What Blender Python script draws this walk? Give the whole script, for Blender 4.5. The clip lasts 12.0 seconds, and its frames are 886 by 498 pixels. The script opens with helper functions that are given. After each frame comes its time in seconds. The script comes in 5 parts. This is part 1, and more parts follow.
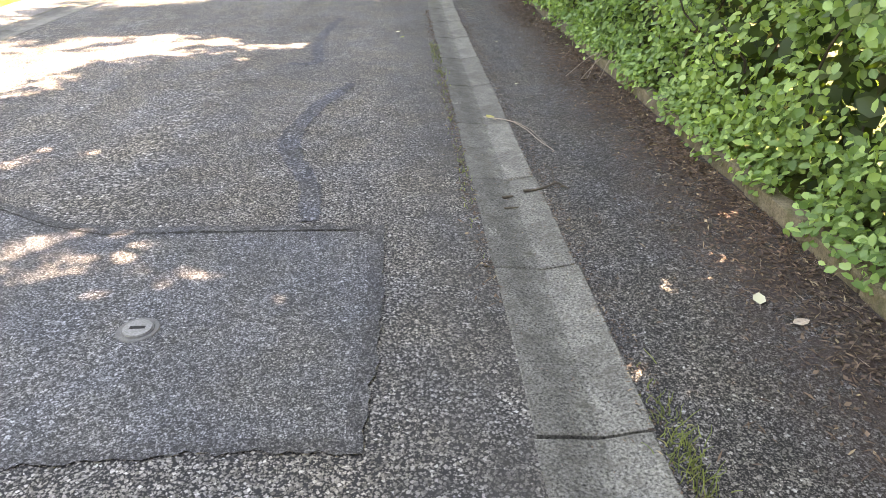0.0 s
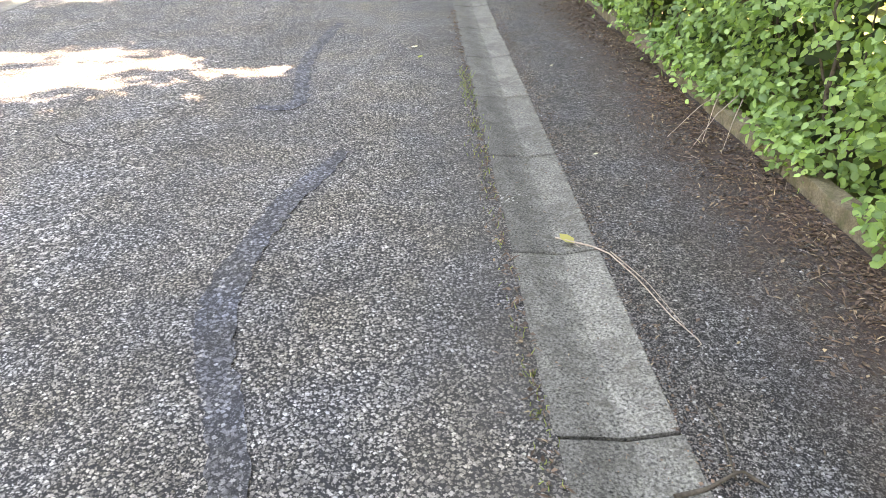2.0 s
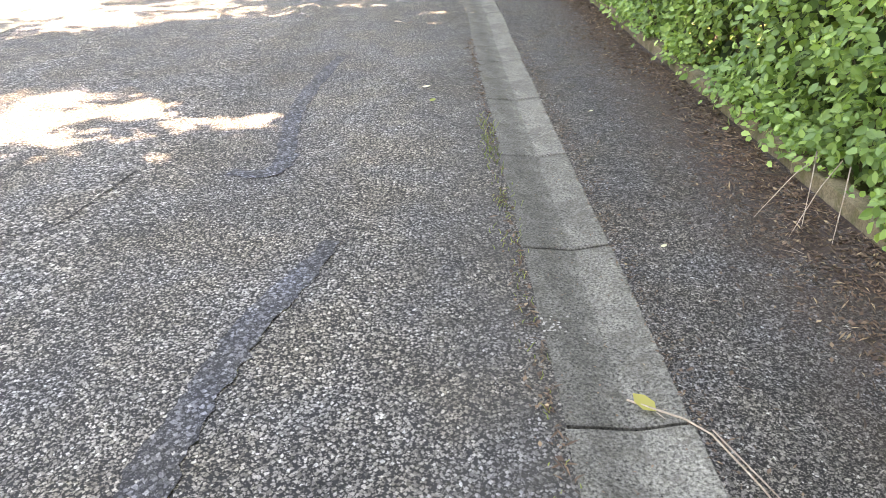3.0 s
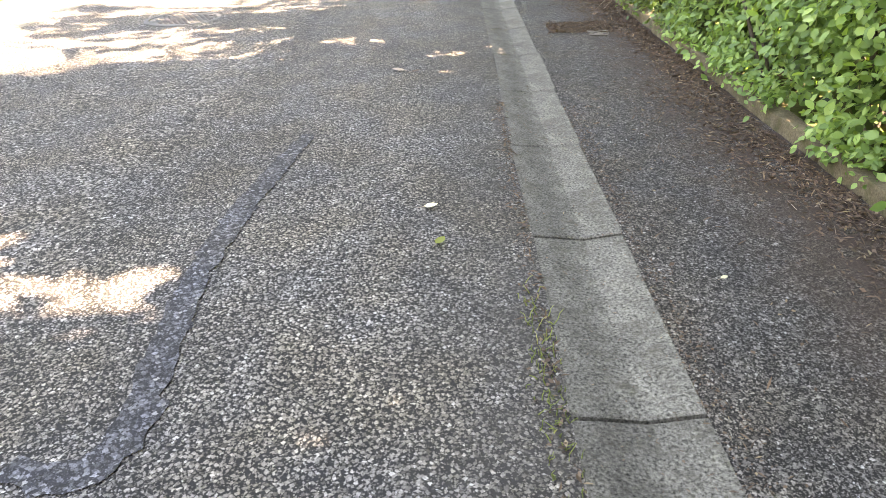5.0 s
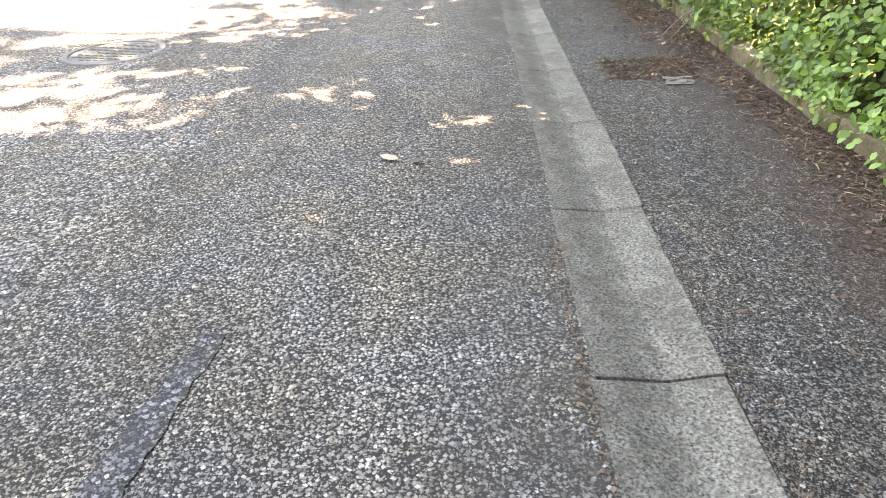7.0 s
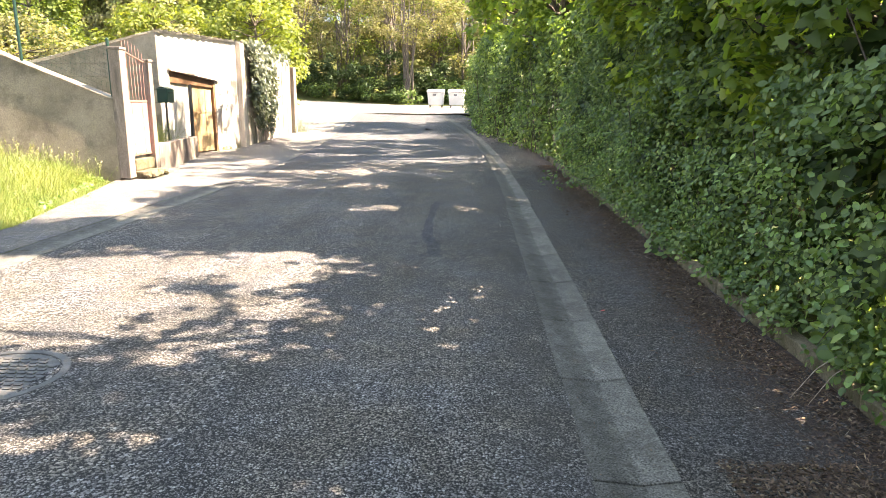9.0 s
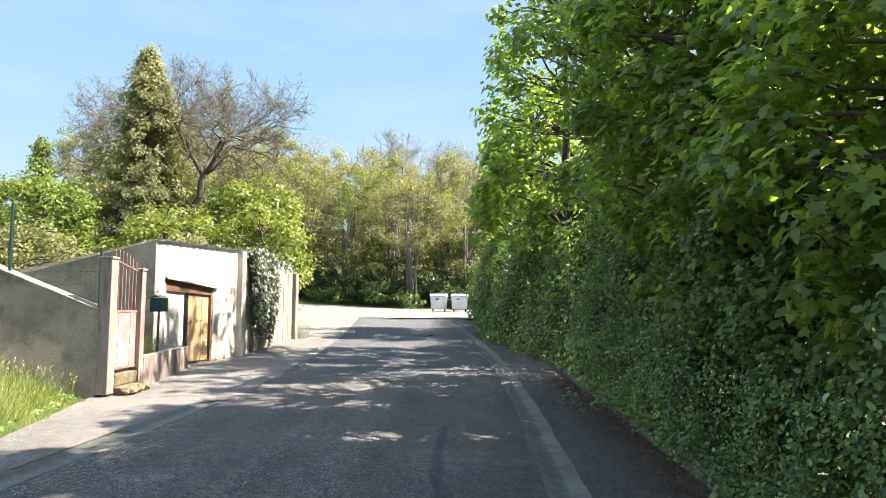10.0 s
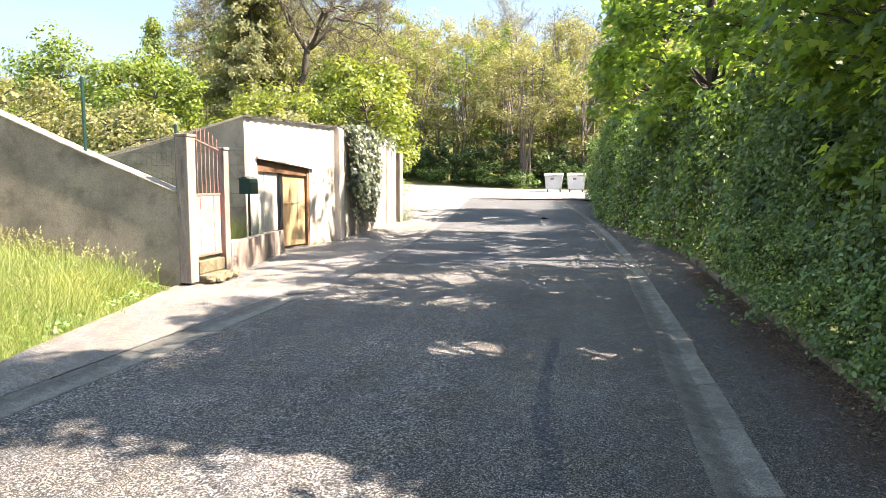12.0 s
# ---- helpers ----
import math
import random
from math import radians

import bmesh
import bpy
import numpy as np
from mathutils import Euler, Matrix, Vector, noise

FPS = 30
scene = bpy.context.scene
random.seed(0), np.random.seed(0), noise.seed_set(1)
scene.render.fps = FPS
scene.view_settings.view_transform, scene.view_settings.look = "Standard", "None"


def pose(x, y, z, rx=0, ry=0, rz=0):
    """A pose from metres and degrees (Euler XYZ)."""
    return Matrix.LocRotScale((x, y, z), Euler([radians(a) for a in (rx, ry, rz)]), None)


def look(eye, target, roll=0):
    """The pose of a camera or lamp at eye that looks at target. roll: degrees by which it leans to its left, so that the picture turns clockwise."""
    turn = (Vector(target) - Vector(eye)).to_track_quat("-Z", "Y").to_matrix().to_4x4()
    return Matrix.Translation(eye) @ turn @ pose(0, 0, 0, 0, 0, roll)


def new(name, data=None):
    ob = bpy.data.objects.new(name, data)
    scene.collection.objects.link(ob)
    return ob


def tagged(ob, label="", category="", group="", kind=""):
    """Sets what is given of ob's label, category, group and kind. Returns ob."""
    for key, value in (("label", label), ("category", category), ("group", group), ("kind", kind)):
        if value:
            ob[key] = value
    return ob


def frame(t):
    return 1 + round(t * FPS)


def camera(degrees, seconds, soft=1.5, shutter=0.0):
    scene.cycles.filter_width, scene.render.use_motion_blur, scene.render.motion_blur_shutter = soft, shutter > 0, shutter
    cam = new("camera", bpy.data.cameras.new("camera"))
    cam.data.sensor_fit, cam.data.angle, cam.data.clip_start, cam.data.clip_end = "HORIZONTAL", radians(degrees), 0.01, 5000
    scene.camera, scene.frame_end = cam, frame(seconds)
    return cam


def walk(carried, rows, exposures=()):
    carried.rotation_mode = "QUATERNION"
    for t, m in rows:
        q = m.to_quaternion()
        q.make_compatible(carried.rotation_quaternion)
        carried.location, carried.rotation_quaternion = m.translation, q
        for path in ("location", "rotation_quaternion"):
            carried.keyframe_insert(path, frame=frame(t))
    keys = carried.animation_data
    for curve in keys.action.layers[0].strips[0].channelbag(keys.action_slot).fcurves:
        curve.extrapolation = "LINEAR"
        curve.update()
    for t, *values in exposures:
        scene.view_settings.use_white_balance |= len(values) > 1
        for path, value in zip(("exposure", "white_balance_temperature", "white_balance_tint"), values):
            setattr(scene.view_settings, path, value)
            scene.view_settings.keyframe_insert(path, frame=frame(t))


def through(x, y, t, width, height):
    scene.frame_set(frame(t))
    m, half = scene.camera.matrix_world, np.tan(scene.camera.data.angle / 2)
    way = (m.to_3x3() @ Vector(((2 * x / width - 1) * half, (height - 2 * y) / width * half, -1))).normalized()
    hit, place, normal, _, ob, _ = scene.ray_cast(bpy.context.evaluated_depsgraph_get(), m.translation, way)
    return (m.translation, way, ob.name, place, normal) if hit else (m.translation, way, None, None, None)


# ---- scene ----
cam = camera(67.4, 12.0, soft=0.6)
PATH = [
    (0, (-0.353, -0.15, 1.432), (-0.249, 1.604, 0.475), -0.0),
    (0.5, (-0.349, 0.404, 1.369), (-0.235, 2.135, 0.373), 0.2),
    (1, (-0.37, 0.937, 1.431), (-0.263, 2.674, 0.446), 0.1),
    (1.5, (-0.391, 1.427, 1.461), (-0.327, 3.161, 0.467), -0.3),
    (2, (-0.346, 1.988, 1.405), (-0.292, 3.702, 0.375), -0.2),
    (2.5, (-0.357, 2.441, 1.374), (-0.315, 4.164, 0.359), -0.3),
    (3, (-0.33, 2.947, 1.356), (-0.32, 4.679, 0.356), -1.1),
    (3.2, (-0.284, 3.171, 1.299), (-0.278, 4.897, 0.289), -1.1),
    (4.8, (-0.294, 4.844, 1.238), (-0.331, 6.572, 0.232), -1.3),
    (5, (-0.288, 4.994, 1.253), (-0.331, 6.733, 0.266), -1.4),
    (5.5, (-0.275, 5.411, 1.193), (-0.338, 7.12, 0.156), -1.6),
    (6, (-0.295, 5.965, 1.175), (-0.364, 7.656, 0.109), -1.7),
    (6.5, (-0.275, 6.449, 1.248), (-0.365, 8.15, 0.201), -2.4),
    (6.7, (-0.293, 6.637, 1.223), (-0.379, 8.348, 0.19), -2.5),
    (8.3, (-0.47, 8.152, 1.445), (-0.528, 9.993, 0.664), 0.4),
    (8.5, (-0.503, 8.366, 1.489), (-0.579, 10.256, 0.838), 0.3),
    (9, (-0.496, 8.878, 1.486), (-0.579, 10.827, 1.045), 0.4),
    (9.5, (-0.543, 9.356, 1.603), (-0.642, 11.351, 1.492), 0.3),
    (10, (-0.631, 9.862, 1.629), (-0.725, 11.854, 1.785), 0.4),
    (10.5, (-0.563, 10.336, 1.615), (-0.629, 12.328, 1.79), 0.3),
    (11, (-0.653, 10.806, 1.543), (-0.866, 12.76, 1.171), 0.1),
    (11.5, (-0.691, 11.228, 1.587), (-1.139, 13.11, 1.078), -0.3),
    (12, (-0.684, 11.646, 1.655), (-1.114, 13.588, 1.448), 0.2),
]
EXPOSURES = [(0.0, 4.68, 10200, 26), (1.2, 5.08, 10200, 26), (4.8, 4.88, 10500, 25), (6.7, 5.22, 10500, 25), (8.4, 4.08, 9400, 23), (9.3, 3.5, 7900, 15), (10.0, 2.92, 7100, 12), (10.5, 2.9, 7000, 12), (11.1, 3.35, 7700, 16), (11.6, 3.5, 7800, 17), (12.0, 3.3, 7600, 16)]
walk(cam, [(t, look(eye, target, roll)) for t, eye, target, roll in PATH], EXPOSURES)

# ---------------------------------------------------------------- world and sun
SUN_WAY = Vector((0.78, 0.08, 0.98)).normalized()
world = bpy.data.worlds.new("world")
scene.world = world
world.use_nodes = True
wt = world.node_tree
sky = wt.nodes.new("ShaderNodeTexSky")
sky.sky_type, sky.sun_disc = "NISHITA", False
sky.sun_elevation = math.asin(SUN_WAY.z)
sky.sun_rotation = math.atan2(SUN_WAY.x, SUN_WAY.y)
sky.air_density, sky.dust_density, sky.ozone_density = 0.92, 0.0, 3.6
# thin even haze over a clear sky: the bright rim of the horizon is held back, the rest lifted
calm = wt.nodes.new("ShaderNodeMix")
calm.data_type, calm.blend_type = "RGBA", "DARKEN"
calm.inputs[0].default_value = 1.0
calm.inputs[7].default_value = (0.8, 1.2, 1.78, 1)
wt.links.new(sky.outputs[0], calm.inputs[6])
haze = wt.nodes.new("ShaderNodeMix")
haze.data_type = "RGBA"
haze.inputs[0].default_value = 0.62
haze.inputs[7].default_value = (0.74, 1.05, 1.6, 1)
wt.links.new(calm.outputs[2], haze.inputs[6])
wt.links.new(haze.outputs[2], wt.nodes["Background"].inputs[0])
wt.nodes["Background"].inputs[1].default_value = 0.15
sun = new("sun", bpy.data.lights.new("sun", "SUN"))
sun.data.energy, sun.data.angle, sun.data.color = 3.1, radians(0.53), (1.0, 0.965, 0.9)
sun.matrix_world = look(SUN_WAY * 60, (0, 0, 0))

rng = np.random.default_rng(11)


# ---------------------------------------------------------------- materials
def material(name):
    m = bpy.data.materials.new(name)
    m.use_nodes = True
    nt = m.node_tree
    return m, nt, nt.nodes["Principled BSDF"]


def node(nt, kind, **values):
    n = nt.nodes.new(kind)
    for k, v in values.items():
        n.inputs[k.replace("_", " ")].default_value = v
    return n


def coords(nt):
    return nt.nodes.new("ShaderNodeTexCoord").outputs["Object"]


def noise_tex(nt, co, scale, detail=4.0, rough=0.6):
    n = node(nt, "ShaderNodeTexNoise", Scale=scale, Detail=detail, Roughness=rough)
    nt.links.new(co, n.inputs["Vector"])
    return n.outputs["Fac"]


def ramp(nt, fac, stops):
    r = nt.nodes.new("ShaderNodeValToRGB")
    els = r.color_ramp.elements
    while len(els) < len(stops):
        els.new(0.5)
    for e, (p, c) in zip(els, stops):
        e.position = p
        e.color = (*c, 1) if isinstance(c, tuple) else (c, c, c, 1)
    nt.links.new(fac, r.inputs[0])
    return r.outputs[0]


def mix(nt, a, b, fac, kind="MIX"):
    n = nt.nodes.new("ShaderNodeMix")
    n.data_type, n.blend_type = "RGBA", kind
    for k, v in ((0, fac), (6, a), (7, b)):
        sock = n.inputs[k]
        if isinstance(v, (int, float)):
            sock.default_value = v if k == 0 else (v, v, v, 1)
        elif isinstance(v, tuple):
            sock.default_value = (*v, 1)
        else:
            nt.links.new(v, sock)
    return n.outputs[2]


def bump(nt, bsdf, height, strength, distance, before=None):
    b = node(nt, "ShaderNodeBump", Strength=strength, Distance=distance)
    nt.links.new(height, b.inputs["Height"])
    if before is not None:
        nt.links.new(before, b.inputs["Normal"])
    nt.links.new(b.outputs[0], bsdf.inputs["Normal"])
    return b.outputs[0]


def separate(nt, co, axis):
    s = nt.nodes.new("ShaderNodeSeparateXYZ")
    nt.links.new(co, s.inputs[0])
    return s.outputs[axis]


def span(nt, value, a, b, c=0.0, d=1.0):
    n = nt.nodes.new("ShaderNodeMapRange")
    for k, v in zip((1, 2, 3, 4), (a, b, c, d)):
        n.inputs[k].default_value = v
    nt.links.new(value, n.inputs[0])
    return n.outputs[0]


def asphalt(name, cell, tint, gap, stone_hi, relief, worn=0.5, dirt=None):
    """Rolled stone chippings in bitumen: one tone per chip, dark gaps between, wear at two larger scales."""
    m, nt, bs = material(name)
    co = coords(nt)
    wob = mix(nt, co, node_color(nt, co, cell * 1.1), 0.011, "ADD")
    def chips(scale, fill, soft):
        v = node(nt, "ShaderNodeTexVoronoi", Scale=scale, Randomness=1.0)
        v.distance = "MANHATTAN"
        nt.links.new(wob, v.inputs["Vector"])
        size = span(nt, separate(nt, v.outputs["Color"], 2), 0.0, 1.0, fill[0], fill[1])
        d = nt.nodes.new("ShaderNodeMath")
        d.operation = "SUBTRACT"
        nt.links.new(size, d.inputs[0])
        nt.links.new(v.outputs["Distance"], d.inputs[1])
        return separate(nt, v.outputs["Color"], 0), separate(nt, v.outputs["Color"], 1), span(nt, d.outputs[0], 0.0, soft)

    stops = [(0.0, tuple(0.35 * c for c in tint)), (0.3, tuple(0.75 * c for c in tint)), (0.8, tuple(1.15 * c for c in tint)), (0.94, tuple(1.6 * c for c in tint)), (1.0, (stone_hi, stone_hi * 0.98, stone_hi * 0.93))]
    tone, tilt, edge = chips(cell, (0.5, 1.0), 0.16)
    tone2, tilt2, edge2 = chips(cell * 1.8, (0.35, 0.8), 0.22)
    small = mix(nt, gap, ramp(nt, tone2, [(p, tuple(0.75 * x for x in c)) for p, c in stops]), edge2)
    col = mix(nt, small, ramp(nt, tone, stops), edge)
    col = mix(nt, col, ramp(nt, noise_tex(nt, co, cell * 2.6, 2), [(0.3, 0.6), (0.7, 1.3)]), 1.0, "MULTIPLY")
    col = mix(nt, col, ramp(nt, noise_tex(nt, co, 32.0, 3), [(0.32, 0.62), (0.68, 1.32)]), 1.0, "MULTIPLY")
    big = noise_tex(nt, co, 0.55, 3)
    mid = noise_tex(nt, co, 4.5, 5, 0.65)
    col = mix(nt, col, ramp(nt, big, [(0.3, 1 - 0.5 * worn), (0.7, 1 + 0.25 * worn)]), 1.0, "MULTIPLY")
    col = mix(nt, col, ramp(nt, mid, [(0.3, 1 - 0.55 * worn), (0.68, 1 + 0.2 * worn)]), 1.0, "MULTIPLY")
    hue = noise_tex(nt, co, 2.1, 2)
    col = mix(nt, col, ramp(nt, hue, [(0.35, (0.95, 0.98, 1.06)), (0.65, (1.05, 1.0, 0.93))]), 1.0, "MULTIPLY")
    if dirt is not None:
        near = span(nt, separate(nt, co, 0), dirt[0], dirt[1], 0.0, dirt[3])
        patchy = noise_tex(nt, co, 6.0, 6, 0.7)
        f = nt.nodes.new("ShaderNodeMath")
        f.operation = "MULTIPLY"
        nt.links.new(near, f.inputs[0])
        nt.links.new(span(nt, patchy, 0.33, 0.55), f.inputs[1])
        col = mix(nt, col, dirt[2], f.outputs[0])
    nt.links.new(col, bs.inputs["Base Color"])
    bs.inputs["Roughness"].default_value = 0.82
    bs.inputs["Specular IOR Level"].default_value = 0.35
    h = mix(nt, mix(nt, edge, edge2, 0.3), tilt, 0.4)
    n1 = bump(nt, bs, h, 1.0, relief)
    bump(nt, bs, mid, 0.4, 0.01, n1)
    return m


def node_color(nt, co, scale):
    n = node(nt, "ShaderNodeTexNoise", Scale=scale, Detail=1.0)
    nt.links.new(co, n.inputs["Vector"])
    return n.outputs["Color"]


def rough_stuff(name, low, high, scale=3.0, fine=60.0, relief=0.004, rough=0.9, stain=None, streak=False, grain=0.35):
    """Concrete, render, earth, bark: two tones by a coarse pattern, fine grain, stains, relief."""
    m, nt, bs = material(name)
    co = coords(nt)
    src = co
    if streak:
        mp = nt.nodes.new("ShaderNodeMapping")
        mp.inputs["Scale"].default_value = (1, 1, 0.18)
        nt.links.new(co, mp.inputs[0])
        src = mp.outputs[0]
    a = noise_tex(nt, src, scale, 6, 0.65)
    b = noise_tex(nt, co, fine, 3, 0.7)
    col = ramp(nt, a, [(0.3, low), (0.7, high)])
    col = mix(nt, col, ramp(nt, b, [(0.3, 1 - grain), (0.7, 1 + grain * 0.6)]), 1.0, "MULTIPLY")
    if stain is not None:
        s = noise_tex(nt, src, scale * 2.3, 7, 0.72)
        col = mix(nt, col, stain, ramp(nt, s, [(0.5, 0.0), (0.68, 0.85)]))
    info = nt.nodes.new("ShaderNodeObjectInfo")
    col = mix(nt, col, ramp(nt, info.outputs["Random"], [(0.0, 0.86), (1.0, 1.12)]), 1.0, "MULTIPLY")
    nt.links.new(col, bs.inputs["Base Color"])
    bs.inputs["Roughness"].default_value = rough
    bs.inputs["Specular IOR Level"].default_value = 0.3
    n1 = bump(nt, bs, b, 0.7, relief)
    bump(nt, bs, a, 0.5, relief * 3, n1)
    return m


def leaf_material(name, dark, light, rare=None, through=0.4, gloss=0.55):
    """Thin leaves: a tone for each leaf, light passing through, a waxy shine."""
    m, nt, bs = material(name)
    geo = nt.nodes.new("ShaderNodeNewGeometry")
    stops = [(0.0, dark), (0.55, tuple((a + b) / 2 for a, b in zip(dark, light))), (0.92, light), (1.0, rare or light)]
    col = ramp(nt, geo.outputs["Random Per Island"], stops)
    co = coords(nt)
    col = mix(nt, col, ramp(nt, noise_tex(nt, co, 0.9, 3), [(0.3, (0.75, 0.82, 0.8)), (0.7, (1.2, 1.12, 1.0))]), 1.0, "MULTIPLY")
    nt.links.new(col, bs.inputs["Base Color"])
    bs.inputs["Roughness"].default_value = gloss
    bs.inputs["Specular IOR Level"].default_value = 0.5
    tr = nt.nodes.new("ShaderNodeBsdfTranslucent")
    nt.links.new(mix(nt, col, (1.6, 1.65, 0.7), 1.0, "MULTIPLY"), tr.inputs[0])
    mx = nt.nodes.new("ShaderNodeMixShader")
    mx.inputs[0].default_value = through
    nt.links.new(bs.outputs[0], mx.inputs[1])
    nt.links.new(tr.outputs[0], mx.inputs[2])
    nt.links.new(mx.outputs[0], nt.nodes["Material Output"].inputs[0])
    return m


def painted(name, colour, rough=0.5, metal=0.0, wear=None, scale=9.0):
    m, nt, bs = material(name)
    co = coords(nt)
    a = noise_tex(nt, co, scale, 6, 0.7)
    col = ramp(nt, a, [(0.3, tuple(0.8 * c for c in colour)), (0.7, colour)])
    if wear is not None:
        col = mix(nt, col, wear, ramp(nt, noise_tex(nt, co, scale * 0.6, 7, 0.75), [(0.52, 0.0), (0.62, 1.0)]))
    nt.links.new(col, bs.inputs["Base Color"])
    bs.inputs["Roughness"].default_value = rough
    bs.inputs["Metallic"].default_value = metal
    bump(nt, bs, a, 0.25, 0.003)
    return m


M_ROAD = asphalt("coarse_asphalt", 74.0, (0.283, 0.263, 0.241), (0.02, 0.02, 0.021), 0.5, 0.012, 0.5, (-0.55, -0.1, (0.05, 0.046, 0.042), 0.6))
M_FINE = asphalt("fine_asphalt", 120.0, (0.225, 0.227, 0.232), (0.034, 0.035, 0.038), 0.4, 0.006, 0.45)
M_NEWROAD = asphalt("resurfaced_asphalt", 130.0, (0.17, 0.172, 0.18), (0.03, 0.031, 0.034), 0.3, 0.005, 0.4)
M_PAVE = asphalt("pavement_asphalt", 110.0, (0.205, 0.19, 0.176), (0.014, 0.013, 0.013), 0.45, 0.006, 0.5, (0.68, 1.2, (0.052, 0.034, 0.028), 1.0))
M_APRON = asphalt("worn_apron_asphalt", 90.0, (0.31, 0.284, 0.258), (0.06, 0.055, 0.05), 0.5, 0.003, 0.4)
# junction asphalt tinted paler than the road: sunlight put into its colour
M_JUNCTION = asphalt("sun_pale_asphalt", 110.0, (0.36, 0.335, 0.3), (0.1, 0.09, 0.08), 0.5, 0.003, 0.3)
M_TAR = asphalt("bitumen_seal", 80.0, (0.15, 0.152, 0.166), (0.026, 0.027, 0.032), 0.34, 0.008, 0.5)
M_SEAL = asphalt("sanded_joint_filler", 140.0, (0.165, 0.163, 0.165), (0.03, 0.03, 0.032), 0.26, 0.005, 0.55)
M_CRACK = rough_stuff("open_crack", (0.012, 0.012, 0.012), (0.025, 0.024, 0.022), 20, 100, 0.001)
M_GUTTER = rough_stuff("gutter_concrete", (0.095, 0.091, 0.081), (0.19, 0.183, 0.164), 5.0, 110, 0.006, 0.92, (0.065, 0.06, 0.05), grain=0.95)
def gutter_tone(m):
    """Blotchy stains, and a ragged band: each slab darker on its left half, slightly lighter on its right."""
    nt = m.node_tree
    bs = nt.nodes["Principled BSDF"]
    old = bs.inputs["Base Color"].links[0].from_socket
    co = coords(nt)
    x = separate(nt, co, 0)
    wob = mix(nt, x, noise_tex(nt, co, 7.0, 5, 0.7), 0.22)
    band = ramp(nt, wob, [(0.06, 0.96), (0.12, 0.84), (0.2, 0.72), (0.24, 0.9), (0.28, 1.06)])
    stain = noise_tex(nt, co, 3.1, 7, 0.75)
    old = mix(nt, old, (0.06, 0.054, 0.043), ramp(nt, stain, [(0.53, 0.0), (0.68, 0.6)]))
    nt.links.new(mix(nt, old, band, 1.0, "MULTIPLY"), bs.inputs["Base Color"])


gutter_tone(M_GUTTER)
M_KERB = rough_stuff("mossy_kerb_concrete", (0.09, 0.07, 0.043), (0.22, 0.18, 0.118), 5, 90, 0.008, 0.95, (0.07, 0.075, 0.03), grain=0.4)
M_EARTH = rough_stuff("verge_earth", (0.05, 0.06, 0.018), (0.12, 0.14, 0.035), 0.8, 14, 0.03, 1.0, (0.09, 0.065, 0.04))
M_SOIL = rough_stuff("dark_soil", (0.02, 0.015, 0.01), (0.05, 0.035, 0.022), 3, 50, 0.02, 1.0)
M_WALL = rough_stuff("weathered_render", (0.19, 0.155, 0.122), (0.42, 0.345, 0.268), 1.0, 55, 0.006, 0.95, (0.15, 0.122, 0.097), False, 0.3)
M_BOARD = rough_stuff("board_marked_concrete", (0.2, 0.165, 0.135), (0.43, 0.375, 0.315), 2.4, 50, 0.01, 0.95, (0.1, 0.083, 0.068), True, 0.42)
M_CREAM = rough_stuff("stained_cream_render", (0.36, 0.3, 0.25), (0.64, 0.56, 0.48), 2.0, 60, 0.006, 0.92, (0.24, 0.19, 0.15), True, 0.3)
M_WHITE = rough_stuff("white_render", (0.5, 0.45, 0.39), (0.72, 0.67, 0.6), 1.5, 60, 0.006, 0.9, (0.4, 0.34, 0.29), True, 0.2)
M_POST = rough_stuff("pink_grey_post_concrete", (0.17, 0.13, 0.11), (0.37, 0.295, 0.25), 3.5, 70, 0.007, 0.94, (0.1, 0.082, 0.07), True, 0.45)
M_RED = painted("faded_red_paint", (0.46, 0.19, 0.175), 0.7, 0.0, (0.52, 0.37, 0.34), 5)
M_RUST = painted("rusty_pink_bar", (0.3, 0.16, 0.13), 0.65, 0.2, (0.18, 0.09, 0.06))
M_WOOD = rough_stuff("plywood_door", (0.33, 0.2, 0.1), (0.55, 0.4, 0.23), 2.0, 40, 0.003, 0.75, (0.25, 0.14, 0.07), True)
M_LINTEL = rough_stuff("brown_timber", (0.13, 0.065, 0.035), (0.24, 0.13, 0.07), 4, 60, 0.004, 0.8)
M_GREEN = painted("green_fence_paint", (0.008, 0.04, 0.03), 0.4, 0.0)
M_WIRE = painted("green_wire", (0.03, 0.08, 0.055), 0.5, 0.3)
M_DARKPOLE = painted("dark_pole_paint", (0.02, 0.022, 0.022), 0.5)
M_IRON = rough_stuff("cast_iron", (0.06, 0.06, 0.06), (0.12, 0.12, 0.118), 12, 120, 0.002, 0.6, (0.08, 0.07, 0.06))
M_CAP = rough_stuff("grey_cap_iron", (0.12, 0.12, 0.118), (0.22, 0.217, 0.21), 12, 120, 0.002, 0.7)
M_BIN = painted("pale_bin_plastic", (0.62, 0.63, 0.64), 0.4, 0.0, (0.5, 0.51, 0.52), 2)
M_BINMARK = painted("grey_bin_mark", (0.16, 0.17, 0.19), 0.5)
M_RUBBER = painted("black_rubber", (0.02, 0.02, 0.02), 0.8)
M_ROOF = painted("corrugated_sheet", (0.42, 0.4, 0.36), 0.8, 0.0, (0.28, 0.26, 0.22))
M_BARK = rough_stuff("bark", (0.05, 0.04, 0.03), (0.13, 0.105, 0.08), 9, 60, 0.01, 0.95)
M_PALEBARK = rough_stuff("grey_bark", (0.1, 0.085, 0.072), (0.2, 0.17, 0.145), 9, 60, 0.01, 0.95)
M_STRAW = rough_stuff("dry_straw", (0.26, 0.2, 0.155), (0.46, 0.375, 0.3), 15, 90, 0.001, 0.8)
